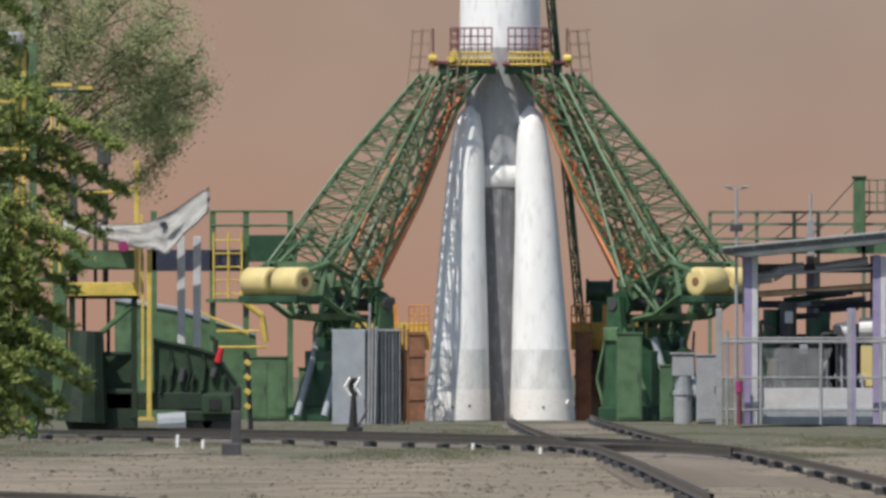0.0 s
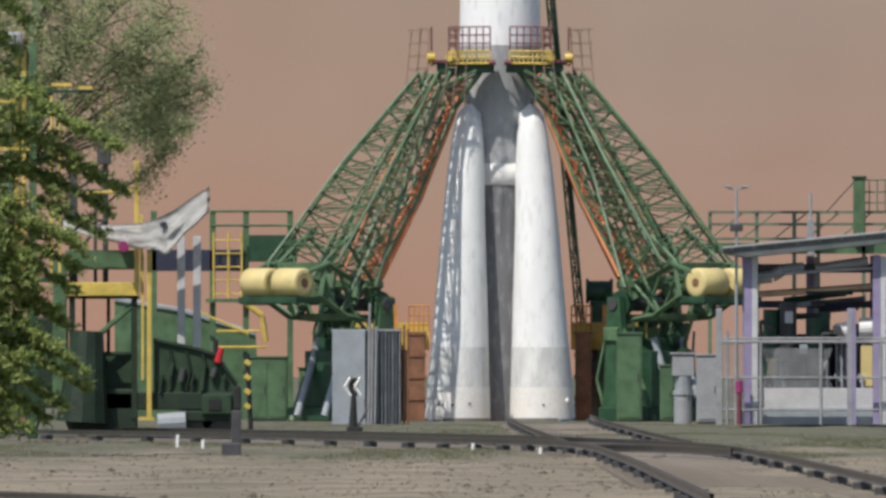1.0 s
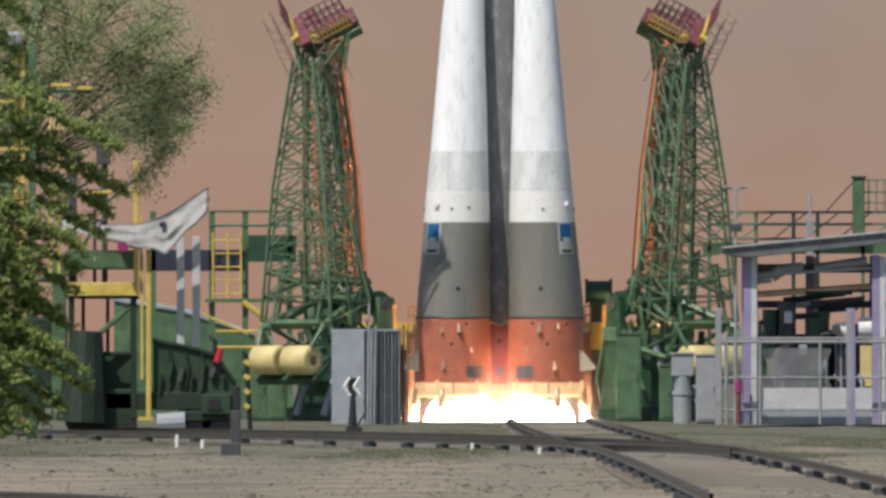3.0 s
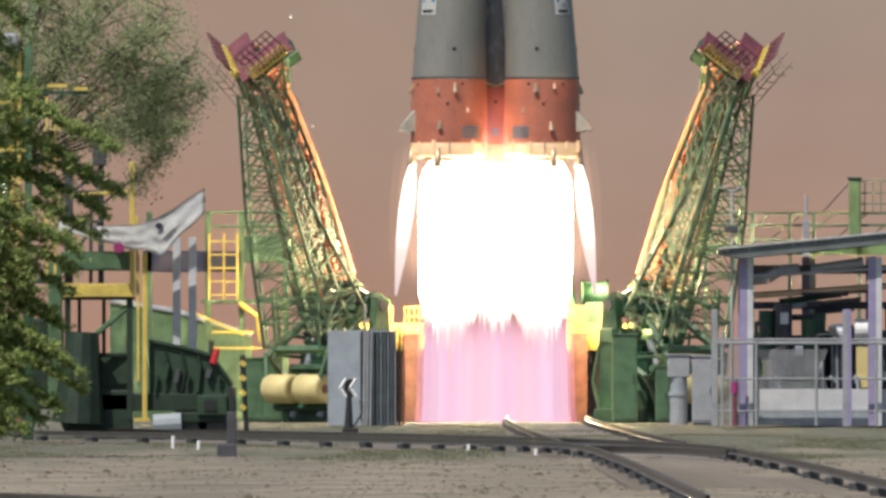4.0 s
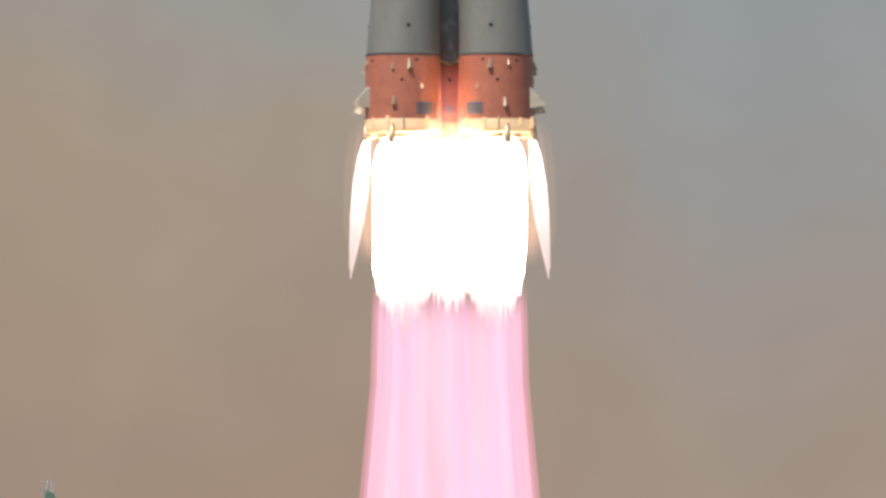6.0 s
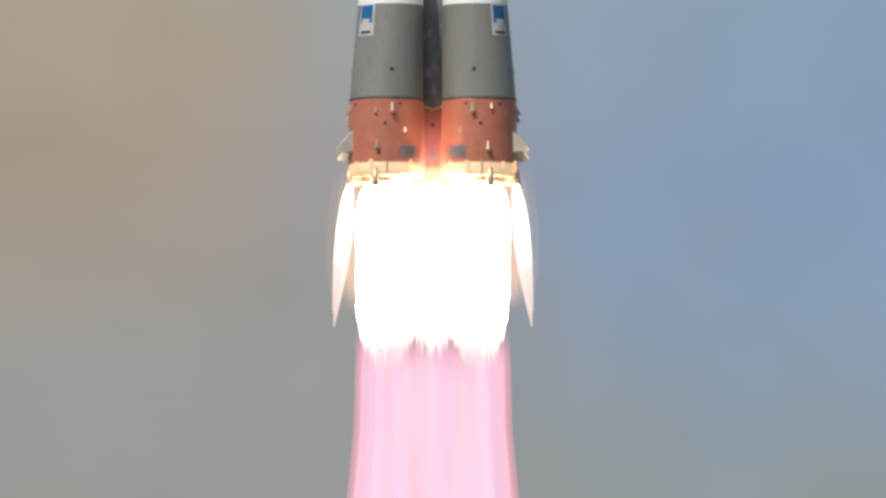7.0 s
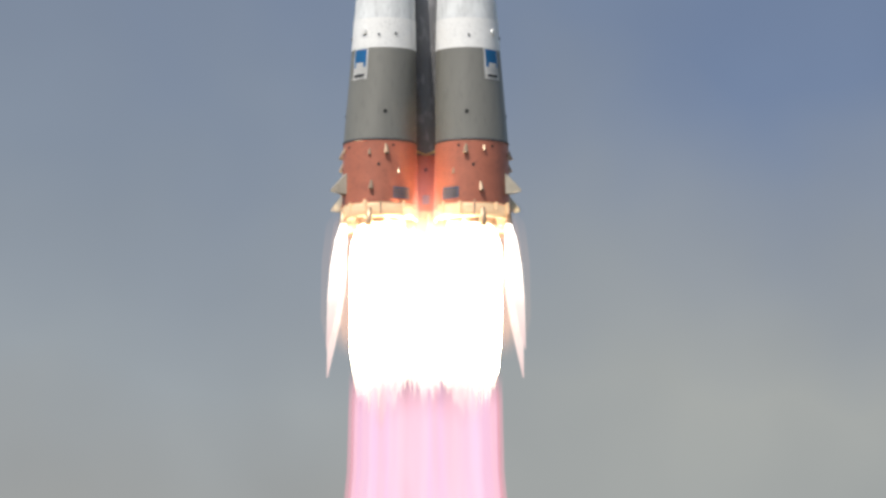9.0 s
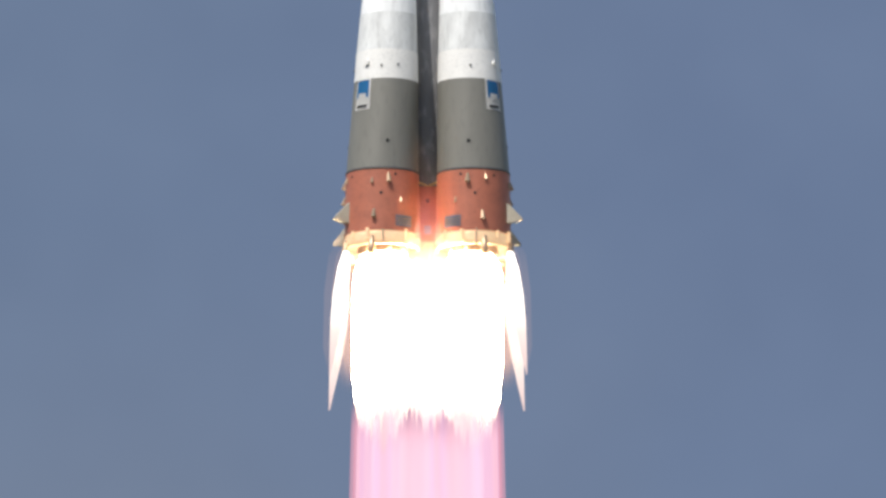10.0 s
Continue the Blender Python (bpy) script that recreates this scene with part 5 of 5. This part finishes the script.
part("low_wall", box(B(), 12.0, 14.5, Y + 0.3, Y + 0.5, 0.55, 1.25, 0.01), WHITE_POST, t, "white low parapet")
part("plinth", box(B(), 8.2, 14.5, Y + 0.25, Y + 4.6, 0, 0.55), GREY, t)
part("beam", pipe(B(), [(8.6, Y + 0.2, 5.1), (14.5, Y + 0.2, 5.45)], 0.05), GREY_PALE, t)
part("beam", box(B(), 8.6, 14.5, Y + 4.3, Y + 4.5, 4.0, 4.25), NAVY, t)
part("beam", box(B(), 8.6, 14.5, Y + 2.0, Y + 2.2, 5.2, 5.5), GREY_DARK, t)
part("duct", pipe(B(), [(8.8, Y + 0.5, 5.0), (9.3, Y + 0.5, 5.05), (9.7, Y + 0.5, 5.3), (10.4, Y + 0.5, 5.35)], 0.2, 12), GREY_PALE, t, "pale insulated duct")
part("duct", pipe(B(), [(10.8, Y + 0.7, 5.35), (12.6, Y + 0.7, 5.6)], 0.16, 10), GREY_PALE, t)
# added sheets darken the shelter's interior behind the machines
part("dark_backing", box(B(), 8.7, 12.7, Y + 4.75, Y + 4.85, 0.4, 3.1), NAVY, t, "added dark sheet behind the machinery")
part("dark_backing", box(B(), 13.1, 14.6, Y + 4.75, Y + 4.85, 0.4, 3.1), NAVY, t, "added dark sheet behind the machinery")
rng = random.Random(5)
MACHINE = (NAVY, GREY_DARK, NAVY, GREEN_DARK, GREY_DARK, GREY)
for k in range(34):
    x, y, z = rng.uniform(8.9, 13.6), Y + rng.uniform(1.2, 4.0), 0.55
    h = rng.uniform(0.6, 3.7) if k % 3 else rng.uniform(2.6, 3.9)
    w = rng.uniform(0.08, 0.32)
    m = MACHINE[k % 6]
    if k % 2:
        part("tank", tube(B(), (x, y, z), (x, y, z + h), w, 12), m, t, "upright tank or pipe")
    else:
        part("machine_box", box(B(), x - w, x + w, y - w, y + w, z, z + h * 0.8, 0.03), m, t)
for k in range(9):
    z = rng.uniform(2.6, 4.6)
    x0 = rng.uniform(8.8, 11.5)
    part("pipe", pipe(B(), [(x0, Y + 1.5 + 0.2 * k, z), (x0 + rng.uniform(0.8, 2.4), Y + 1.5 + 0.2 * k, z + rng.uniform(-0.2, 0.3))], rng.uniform(0.05, 0.12), 8), MACHINE[(k + 2) % 6], t)
for k in range(26):
    x, y, z = rng.uniform(8.8, 13.8), Y + rng.uniform(0.6, 1.1), rng.uniform(1.3, 3.6)
    m = (GREY_PALE, NAVY, GREY, GREY_DARK, WHITE_POST)[k % 5]
    d = Vector((rng.uniform(-0.5, 0.5), rng.uniform(-0.1, 0.1), rng.uniform(-0.4, 0.4)))
    if k % 3:
        part("small_pipe", pipe(B(), [(x, y, 0.55), (x, y, z), (x + d.x, y + d.y, z + d.z)], rng.uniform(0.025, 0.07), 7), m, t)
    else:
        part("small_pipe", tube(B(), (x, y, 0.55), (x, y, z), 0.03, 6), GREY_DARK, t)
        part("gauge_box", box(B(), x - 0.14, x + 0.14, y - 0.1, y + 0.1, z - 0.02, z + rng.uniform(0.15, 0.4), 0.02), m, t)
part("tan_pipe", pipe(B(), [(8.7, Y + 1.6, 4.45), (11.2, Y + 1.6, 4.62), (14.4, Y + 1.6, 4.85)], 0.11, 10), TAN_METAL, t, "tan lagged pipe")
part("yellow_box", box(B(), 9.15, 9.5, Y + 0.9, Y + 1.2, 1.7, 2.25, 0.02), YELLOW_PALE, t, "yellow switch box")
part("white_drum", tube(B(), (12.3, Y + 1.0, 3.3), (12.75, Y + 1.0, 3.3), 0.35, 16), WHITE_SKIN, t, "bright white drum")
part("white_drum", tube(B(), (11.5, Y + 1.0, 3.2), (12.05, Y + 1.0, 3.25), 0.26, 16), WHITE_SKIN, t, "bright white drum")
part("tan_panel", box(B(), 12.35, 12.75, Y + 0.7, Y + 0.75, 1.3, 2.7), YELLOW_PALE, t)

t = thing("pipe_fence", "grey pipe fence with mesh gate before the shelter", "fence")
for x, h in ((7.42, 3.95), (7.75, 3.2), (8.05, 3.0), (8.9, 2.9), (10.95, 2.9), (13.0, 2.9)):
    part("post", tube(B(), (x, Y - 1.2, 0), (x, Y - 1.2, h), 0.055, 8), GREY_PALE, t)
for z in (2.95, 2.83, 1.6, 0.5):
    part("rail", tube(B(), (7.42 if z < 2.9 else 7.5, Y - 1.2, z), (14.5, Y - 1.2, z), 0.035 if z != 2.83 else 0.06, 6), GREY_PALE, t)
for k in range(26):
    x = 8.95 + 0.075 * k
    part("mesh_wire", tube(B(), (x, Y - 1.2, 1.25), (x + 0.5, Y - 1.2, 2.6), 0.017, 4), GREY_PALE, t)
    part("mesh_wire", tube(B(), (x + 0.5, Y - 1.19, 1.25), (x, Y - 1.19, 2.6), 0.014, 4), GREY_PALE, t)
for k in range(10):
    part("bar", tube(B(), (7.5 + 0.09 * k, Y - 1.2, 0.4), (7.5 + 0.09 * k, Y - 1.2, 2.95), 0.016, 4), GREY_PALE, t)
t = thing("gate_post", "thick lilac-grey gate post before the shelter", "post", at=(11.9, -46, 0))
part("shaft", box(B(), -0.15, 0.15, -0.12, 0.12, 0, 3.95, 0.02), LAVENDER, t)
part("face", box(B(), -0.12, 0.02, -0.135, -0.123, 0, 3.9), GREY_PALE, t)
t = thing("gate_post", "grey gate post beside the switch cabinets", "post", at=(7.42, -46, 0))
part("shaft", box(B(), -0.1, 0.1, -0.1, 0.1, 0, 3.95, 0.02), GREY_PALE, t)

cabinet("switch_cabinet", "pale grey switch cabinet", GREY_CAB, 6.82, 7.6, -31, -30.4, 2.36, 1)
t = thing("filter_housing", "pale grey filter housing on a round pedestal", "cabinet")
part("head", box(B(), 5.98, 6.74, -31, -30.4, 1.65, 2.4, 0.03), GREY_CAB, t)
part("lid", box(B(), 5.9, 6.8, -31.05, -30.35, 2.4, 2.47, 0.01), GREY_PALE, t)
part("neck", tube(B(), (6.36, -30.7, 1.1), (6.36, -30.7, 1.65), 0.3, 14), GREY, t)
part("collar", tube(B(), (6.36, -30.7, 1.0), (6.36, -30.7, 1.15), 0.36, 14), GREY_CAB, t)
part("pedestal", tube(B(), (6.36, -30.7, 0), (6.36, -30.7, 1.0), 0.32, 14), GREY_CAB, t)
t = thing("pipe_stub", "slim hydrant pipe with a purple cap", "hydrant", at=(8.15, -42, 0))
part("stem", tube(B(), (0, 0, 0), (0, 0, 1.4), 0.09, 8), PURPLE, t)
part("cap", tube(B(), (0, 0, 1.1), (0, 0, 1.5), 0.13, 8), MAGENTA, t)
# ---------------------------------------------------------------- ice shed by the rocket, and a puff of smoke
ICE = []
rng = random.Random(21)
for k in range(9):
    t = thing("ice_flake", "small white flake of ice falling from the rocket", "ice", "falling ice flakes")
    bm = B()
    bmesh.ops.create_icosphere(bm, subdivisions=1, radius=0.035 + 0.05 * rng.random())
    for v in bm.verts:
        v.co *= rng.uniform(0.6, 1.3)
    part("flake", bm, WHITE_SKIN, t)
    side = -1 if k % 3 else 1
    ICE.append((t, side * rng.uniform(3.8, 8.0), -2 + rng.uniform(-2, 2), rng.uniform(14, 34), rng.uniform(3.2, 5.0)))
SMOKE = mat("pinkish_smoke", (0.62, 0.52, 0.48), 1.0, vary=0.1, scale=1.2, fine=3, bump=0.0)
clear, thin = SMOKE.node_tree.nodes.new("ShaderNodeBsdfTransparent"), SMOKE.node_tree.nodes.new("ShaderNodeMixShader")
thin.inputs[0].default_value = 0.3
SMOKE.node_tree.links.new(clear.outputs[0], thin.inputs[1])
SMOKE.node_tree.links.new(SMOKE.node_tree.nodes["Principled BSDF"].outputs[0], thin.inputs[2])
SMOKE.node_tree.links.new(thin.outputs[0], SMOKE.node_tree.nodes["Material Output"].inputs[0])
puff = thing("smoke_puff", "pinkish smoke puff rolling behind the arm", "smoke")
for k in range(90):
    bm = B()
    c = Vector((rng.uniform(-0.8, 0.8), rng.uniform(-0.5, 0.5), rng.uniform(-1.9, 1.5)))
    bmesh.ops.create_icosphere(bm, subdivisions=2, radius=rng.uniform(0.16, 0.36), matrix=Matrix.Translation(c))
    for v in bm.verts:
        v.co += (v.co - c) * 0.5 * noise.noise(v.co * 4.0)
    smooth(part("billow", bm, SMOKE, puff))
# ---------------------------------------------------------------- trees and grass
def leaf_material(name, lo, hi):
    m = bpy.data.materials.new(name)
    m.use_nodes = True
    nt = m.node_tree
    b = nt.nodes["Principled BSDF"]
    g = nt.nodes.new("ShaderNodeNewGeometry")
    r = ramp_node(nt, [(0.0, lo), (0.6, tuple((p + q) / 2 for p, q in zip(lo, hi))), (1.0, hi)])
    nt.links.new(g.outputs["Random Per Island"], r.inputs[0])
    nt.links.new(r.outputs[0], b.inputs["Base Color"])
    b.inputs["Roughness"].default_value = 0.7
    tl, mx = nt.nodes.new("ShaderNodeBsdfTranslucent"), nt.nodes.new("ShaderNodeMixShader")
    nt.links.new(r.outputs[0], tl.inputs[0])
    mx.inputs[0].default_value = 0.58
    nt.links.new(b.outputs[0], mx.inputs[1])
    nt.links.new(tl.outputs[0], mx.inputs[2])
    nt.links.new(mx.outputs[0], nt.nodes["Material Output"].inputs[0])
    return m


def leaves(twigs, per, size, droop, seed):
    """Leaf clumps scattered along twigs (start, end, spread)."""
    rng = np.random.default_rng(seed)
    V = []
    for a, b, spread in twigs:
        a, b = np.array(a), np.array(b)
        u = rng.random((per, 1)) ** 0.7
        c = a + (b - a) * u + rng.normal(0, 1, (per, 3)) * spread * (0.4 + 0.6 * u)
        n = rng.normal(0, 0.6, (per, 3)) + np.array([-0.4, -0.45, 0.75])
        d = np.cross(n, rng.normal(0, 1, (per, 3))) + np.array([0, 0, -0.3 * droop])
        d /= np.linalg.norm(d, axis=1)[:, None]
        w = np.cross(n, d)
        w /= np.linalg.norm(w, axis=1)[:, None] + 1e-6
        L = size * rng.uniform(0.6, 1.5, (per, 1))
        V.append(np.stack([c - d * L, c + w * L * 0.32, c + d * L, c - w * L * 0.32], 1))
    v = np.concatenate(V).reshape(-1, 3)
    me = bpy.data.meshes.new("crown")
    me.from_pydata(v.tolist(), [], [(4 * i, 4 * i + 1, 4 * i + 2, 4 * i + 3) for i in range(len(v) // 4)])
    return me


def tree(label, base, fork, forks, leaf, per, size, droop, spread, seed, twigs=7, thick=0.13):
    """forks: limb ends with their reach; limbs leave the trunk at or above the fork; twigs fan out from each limb."""
    t = thing("tree", label, "tree", "trees beside the track")
    rng = random.Random(seed)
    trunk = B()
    base, fork = Vector(base), Vector(fork)
    tube(trunk, base, base.lerp(fork, 0.5) + Vector((0.1, 0, 0)), thick, 8, thick * 0.85)
    tube(trunk, base.lerp(fork, 0.5) + Vector((0.1, 0, 0)), fork, thick * 0.85, 8, thick * 0.7)
    tw = []
    for (x, y, z, reach) in forks:
        end = Vector((x, y, z))
        start = base.lerp(fork, rng.uniform(0.35, 1.0)) if z < fork.z + 1 else fork
        mid = start.lerp(end, 0.5) + Vector((rng.uniform(-0.3, 0.3), rng.uniform(-0.3, 0.3), 0.25))
        tube(trunk, start, mid, thick * 0.5, 7, thick * 0.33)
        tube(trunk, mid, end, thick * 0.33, 6, thick * 0.15)
        for k in range(twigs):
            p = mid.lerp(end, rng.uniform(0.4, 1.0))
            d = Vector((rng.uniform(-1, 1), rng.uniform(-0.8, 0.8), rng.uniform(-0.8, 0.9))).normalized() * reach * rng.uniform(0.5, 1.15)
            tube(trunk, p, p + d, 0.02, 4, 0.008)
            tw.append((tuple(p), tuple(p + d), spread))
    part("trunk", trunk, BARK, t)
    me = leaves(tw, per, size, droop, seed)
    me.materials.append(leaf)
    cr = new("crown", me)
    cr.parent = t
    return t


LEAF_GREY = leaf_material("grey_green_leaves", (0.26, 0.30, 0.15), (0.54, 0.59, 0.32))
LEAF_BRIGHT = leaf_material("sunlit_green_leaves", (0.12, 0.18, 0.05), (0.54, 0.62, 0.22))
# limbs from x = -15 outwards are unseen, added to shade the car
tree("tall tree with airy grey-green crown", (-14.6, -146, 0), (-13.6, -146, 7.5),
     [(-12.6, -152.8, 12.3, 1.9), (-11.6, -151.8, 11.4, 1.7), (-10.3, -152.9, 10.9, 1.5), (-9.3, -146.8, 9.6, 1.2), (-9.5, -146.8, 8.7, 0.9), (-11, -152.6, 9.8, 1.5), (-9.6, -151.8, 10.6, 1.2),
      (-13.2, -152.6, 11, 2), (-14.5, -151.5, 12.3, 2), (-10.3, -152.4, 8.6, 0.9), (-14.6, -147.6, 9.6, 2), (-10.6, -152.8, 12, 1.3), (-12.2, -151.6, 10.4, 1.6),
      (-15.4, -148.2, 8.4, 1.8), (-14.2, -148.6, 9.6, 1.8), (-13.2, -152.6, 11.2, 1.8), (-12, -151.0, 12, 1.6), (-10.5, -151.5, 13.0, 1.5), (-12.2, -151.6, 13.7, 1.6), (-14, -149.1, 13.6, 1.8), (-9.2, -152.6, 11.3, 0.9),
      (-8.3, -149.1, 10.7, 0.7), (-8.2, -149.2, 9.8, 0.6), (-8.5, -152.0, 8.7, 0.45), (-9.1, -150.2, 12.1, 0.9), (-8.9, -150.4, 10.2, 0.8), (-8.8, -148.3, 9.3, 0.7), (-9.1, -146.5, 8.2, 0.5), (-16.2, -146.8, 9, 1.9), (-15.2, -152.6, 11, 1.9), (-17, -152, 10.4, 2), (-14.4, -149.5, 8.6, 1.3), (-16, -150.1, 7.4, 1.6)],
     LEAF_GREY, 100, 0.056, 0.8, 0.27, 3, 17, 0.10)


def frond_tree(label, base, limbs, leaf, seed):
    """A tree of long drooping boughs; each bough (start, end, half width) carries short side twigs thick with small leaves."""
    t = thing("tree", label, "tree", "trees beside the track")
    rng = random.Random(seed)
    trunk, tw = B(), []
    base = Vector(base)
    tube(trunk, base, base + Vector((0.2, 0, 4.2)), 0.16, 8, 0.12)
    tube(trunk, base + Vector((0.2, 0, 4.2)), base + Vector((0.1, 0.2, 11.0)), 0.12, 8, 0.05)
    for a, b, w in limbs:
        a, b = Vector(a), Vector(b)
        foot = base + Vector((0.18, 0, max(0.6, min(10.6, a.z - 0.4))))
        tube(trunk, foot, a, 0.06, 6, 0.04)
        arch = a.lerp(b, 0.55) + Vector((0, 0, 0.16 * (b - a).length))
        for p, q, r in ((a, arch, 0.035), (arch, b, 0.02)):
            tube(trunk, p, q, r, 5, r * 0.6)
        for k in range(int(30 * (b - a).length) + 10):
            u = rng.random() ** 0.8
            p = a.lerp(arch, u * 2) if u < 0.5 else arch.lerp(b, u * 2 - 1)
            d = Vector((rng.uniform(0.1, 1.0), rng.uniform(-1, 1), rng.uniform(-0.55, 0.35))).normalized() * w * rng.uniform(0.4, 1.2) * (1.15 - 0.6 * u)
            tw.append((tuple(p), tuple(p + d), 0.045))
            if k % 3 == 0:
                tube(trunk, p, p + d, 0.008, 3, 0.004)
    part("trunk", trunk, BARK, t)
    me = leaves(tw, 24, 0.06, 0.7, seed)
    me.materials.append(leaf)
    cr = new("crown", me)
    cr.parent = t
    return t


# boughs: height and reach of the tip, height of the root, half width
BOUGHS = [(7.0, -9.0, 7.6, 0.6), (6.5, -9.6, 7.2, 0.6), (6.0, -8.9, 6.4, 0.55), (5.5, -9.2, 6.3, 0.7), (5.0, -9.5, 5.6, 0.7), (4.7, -9.9, 5.2, 0.7), (4.2, -10.0, 4.9, 0.6), (3.7, -10.1, 4.5, 0.6),
          (3.2, -10.5, 3.9, 0.55), (2.9, -10.2, 3.3, 0.5), (2.3, -10.3, 2.9, 0.55), (1.9, -9.85, 2.5, 0.5), (1.45, -9.75, 2.1, 0.5), (1.1, -10.4, 1.7, 0.6), (0.75, -10.7, 1.4, 0.5), (0.5, -11.1, 1.0, 0.45),
          (10.6, -10.9, 10.9, 0.8), (9.9, -11.2, 10.4, 0.8), (9.2, -11.5, 9.8, 0.7), (8.4, -11.1, 8.9, 0.7), (7.7, -10.3, 8.3, 0.7), (6.9, -10.6, 7.9, 0.8), (5.9, -10.5, 6.9, 0.8), (4.9, -10.8, 5.7, 0.8), (5.3, -11.3, 6.0, 0.8), (4.4, -11.2, 5.1, 0.8), (3.9, -11.4, 4.4, 0.8), (3.3, -11.2, 4.0, 0.8), (2.9, -11.5, 3.4, 0.8), (2.2, -11.3, 2.9, 0.8), (1.7, -11.4, 2.3, 0.8), (1.0, -11.4, 1.6, 0.7), (0.5, -11.7, 1.0, 0.6), (2.6, -11.0, 3.5, 0.7), (1.5, -11.0, 2.4, 0.7), (3.8, -11.0, 4.6, 0.7)]
frond_tree("leafy tree with drooping sunlit yellow-green boughs", (-13.2, -237, 0), [((-12.7 + 0.15 * (k % 3), -237.6 + 0.4 * (k % 4), z0), (x * 0.972, -237.4 + 0.3 * (k % 5), z), w) for k, (z, x, z0, w) in enumerate(BOUGHS)], LEAF_BRIGHT, 8)


def tufts(count, seed):
    rng = np.random.default_rng(seed)
    V = []
    n = 0
    while n < count:
        x, y = rng.uniform(-13, 15), -20 - (225 if rng.random() < 0.93 else 350) * rng.random() ** 0.7
        if noise.noise((x * 0.25, y * 0.03, 7)) < -0.05 + 0.25 * rng.random():
            continue
        n += 1
        g = lump(x, y)
        for k in range(6):
            a = rng.uniform(0, 6.28)
            h, w = rng.uniform(0.02, 0.075), 0.02
            p = np.array([x + 0.12 * rng.normal(), y + 0.12 * rng.normal(), g - 0.02])
            tip = p + np.array([0.1 * math.cos(a), 0.1 * math.sin(a), h])
            V.append([p + [w, 0, 0], tip, p - [w, 0, 0]])
    v = np.array(V).reshape(-1, 3)
    me = bpy.data.meshes.new("grass")
    me.from_pydata(v.tolist(), [], [(3 * i, 3 * i + 1, 3 * i + 2) for i in range(len(v) // 3)])
    me.materials.append(leaf_material("dry_grass", (0.15, 0.155, 0.09), (0.27, 0.265, 0.16)))
    tagged(new("grass", me), "sparse dry grey-green grass tufts", "grass", kind="stuff")


def stones(count, seed):
    rng = np.random.default_rng(seed)
    V, F = [], []
    for k in range(count):
        x, y = rng.uniform(-13, 15), -150 - 240 * rng.random()
        s = rng.uniform(0.02, 0.075) * (1.8 if k % 23 == 0 else 1)
        g = lump(x, y)
        i = len(V)
        for dx, dy, dz in ((1, 0, 0), (0, 1.2, 0), (-1, 0.2, 0), (0.1, -1.1, 0), (0.15, 0.1, 0.5)):
            V.append((x + dx * s * rng.uniform(0.7, 1.3), y + dy * s, g - 0.01 + dz * s * rng.uniform(0.6, 1.2)))
        F += [(i, i + 1, i + 4), (i + 1, i + 2, i + 4), (i + 2, i + 3, i + 4), (i + 3, i, i + 4)]
    me = bpy.data.meshes.new("stones")
    me.from_pydata(V, [], F)
    me.materials.append(leaf_material("pale_stone", (0.16, 0.135, 0.10), (0.38, 0.33, 0.26)))
    tagged(new("gravel", me), "scattered pale stones on the ground", "gravel", kind="stuff")


tufts(9000, 11)
stones(9000, 12)
# ---------------------------------------------------------------- what moves
RISE = [(0, -6.35), (0.7, -6.35), (1, -6.27), (1.5, -5.63), (2, -4.14), (2.5, -2.02), (2.7, -0.95), (3.3, 3.03), (3.8, 7.63), (4, 9.61),
        (4.5, 14.93), (5, 21.73), (5.5, 28.93), (5.7, 32.02), (6, 36.91), (6.5, 45.68), (7, 55.26), (7.5, 65.63), (8, 76.80), (8.5, 88.77),
        (9, 101.54), (9.5, 115.11), (10, 129.48)]
OPENING = [(0, 0), (0.8, 0), (1, 0.5), (1.5, 3.6), (2, 10.2), (2.5, 22.2), (2.7, 29.5), (3.2, 48), (3.5, 56), (3.8, 59), (10, 59)]


def motions():
    # from the seventh second on the rocket slowly rolls about its long axis
    for ob in (rocket, flame):
        walk(ob, [(t, pose(0, 0, z, 0, 0, 0 if t < 7 else 0.05 * (t - 7) ** 2)) for t, z in RISE])
    for k, ob in enumerate(ARMS):
        az = 45 + 90 * k
        c, s = math.cos(radians(az)), math.sin(radians(az))
        walk(ob, [(t, pose(-HINGE_R * c, -HINGE_R * s, HINGE_Z, 0, -a, az)) for t, a in OPENING])
    walk(mast, [(t, pose(2.95, 3.6, 3.6, -a)) for t, a in ((0, 0), (2.5, 0), (3.0, 18), (3.6, 62), (4.0, 70), (10, 70))])
    for ob, x, y, z, t0 in ICE:
        walk(ob, [(0, pose(x, y, -3)), (t0 - 0.9, pose(x, y, -3))] + [(t0 + 0.2 * k, pose(x + 0.3 * k, y, z - 0.9 * k - 0.19 * k * k, 50 * k, 30 * k)) for k in range(8)] + [(t0 + 2.2, pose(x, y, -3)), (10, pose(x, y, -3))])
    walk(puff, [(0, pose(5.6, 9, -4)), (3.7, pose(5.6, 9, -4)), (4.5, pose(5.5, 9, 5.0, 0, 8, 20)), (5.0, pose(7.0, 10, 4.0, 0, 20, 40)), (6, pose(9.0, 12, 1.0, 0, 70, 60)), (10, pose(12.0, 14, 0.5, 0, 80, 60))])


motions()
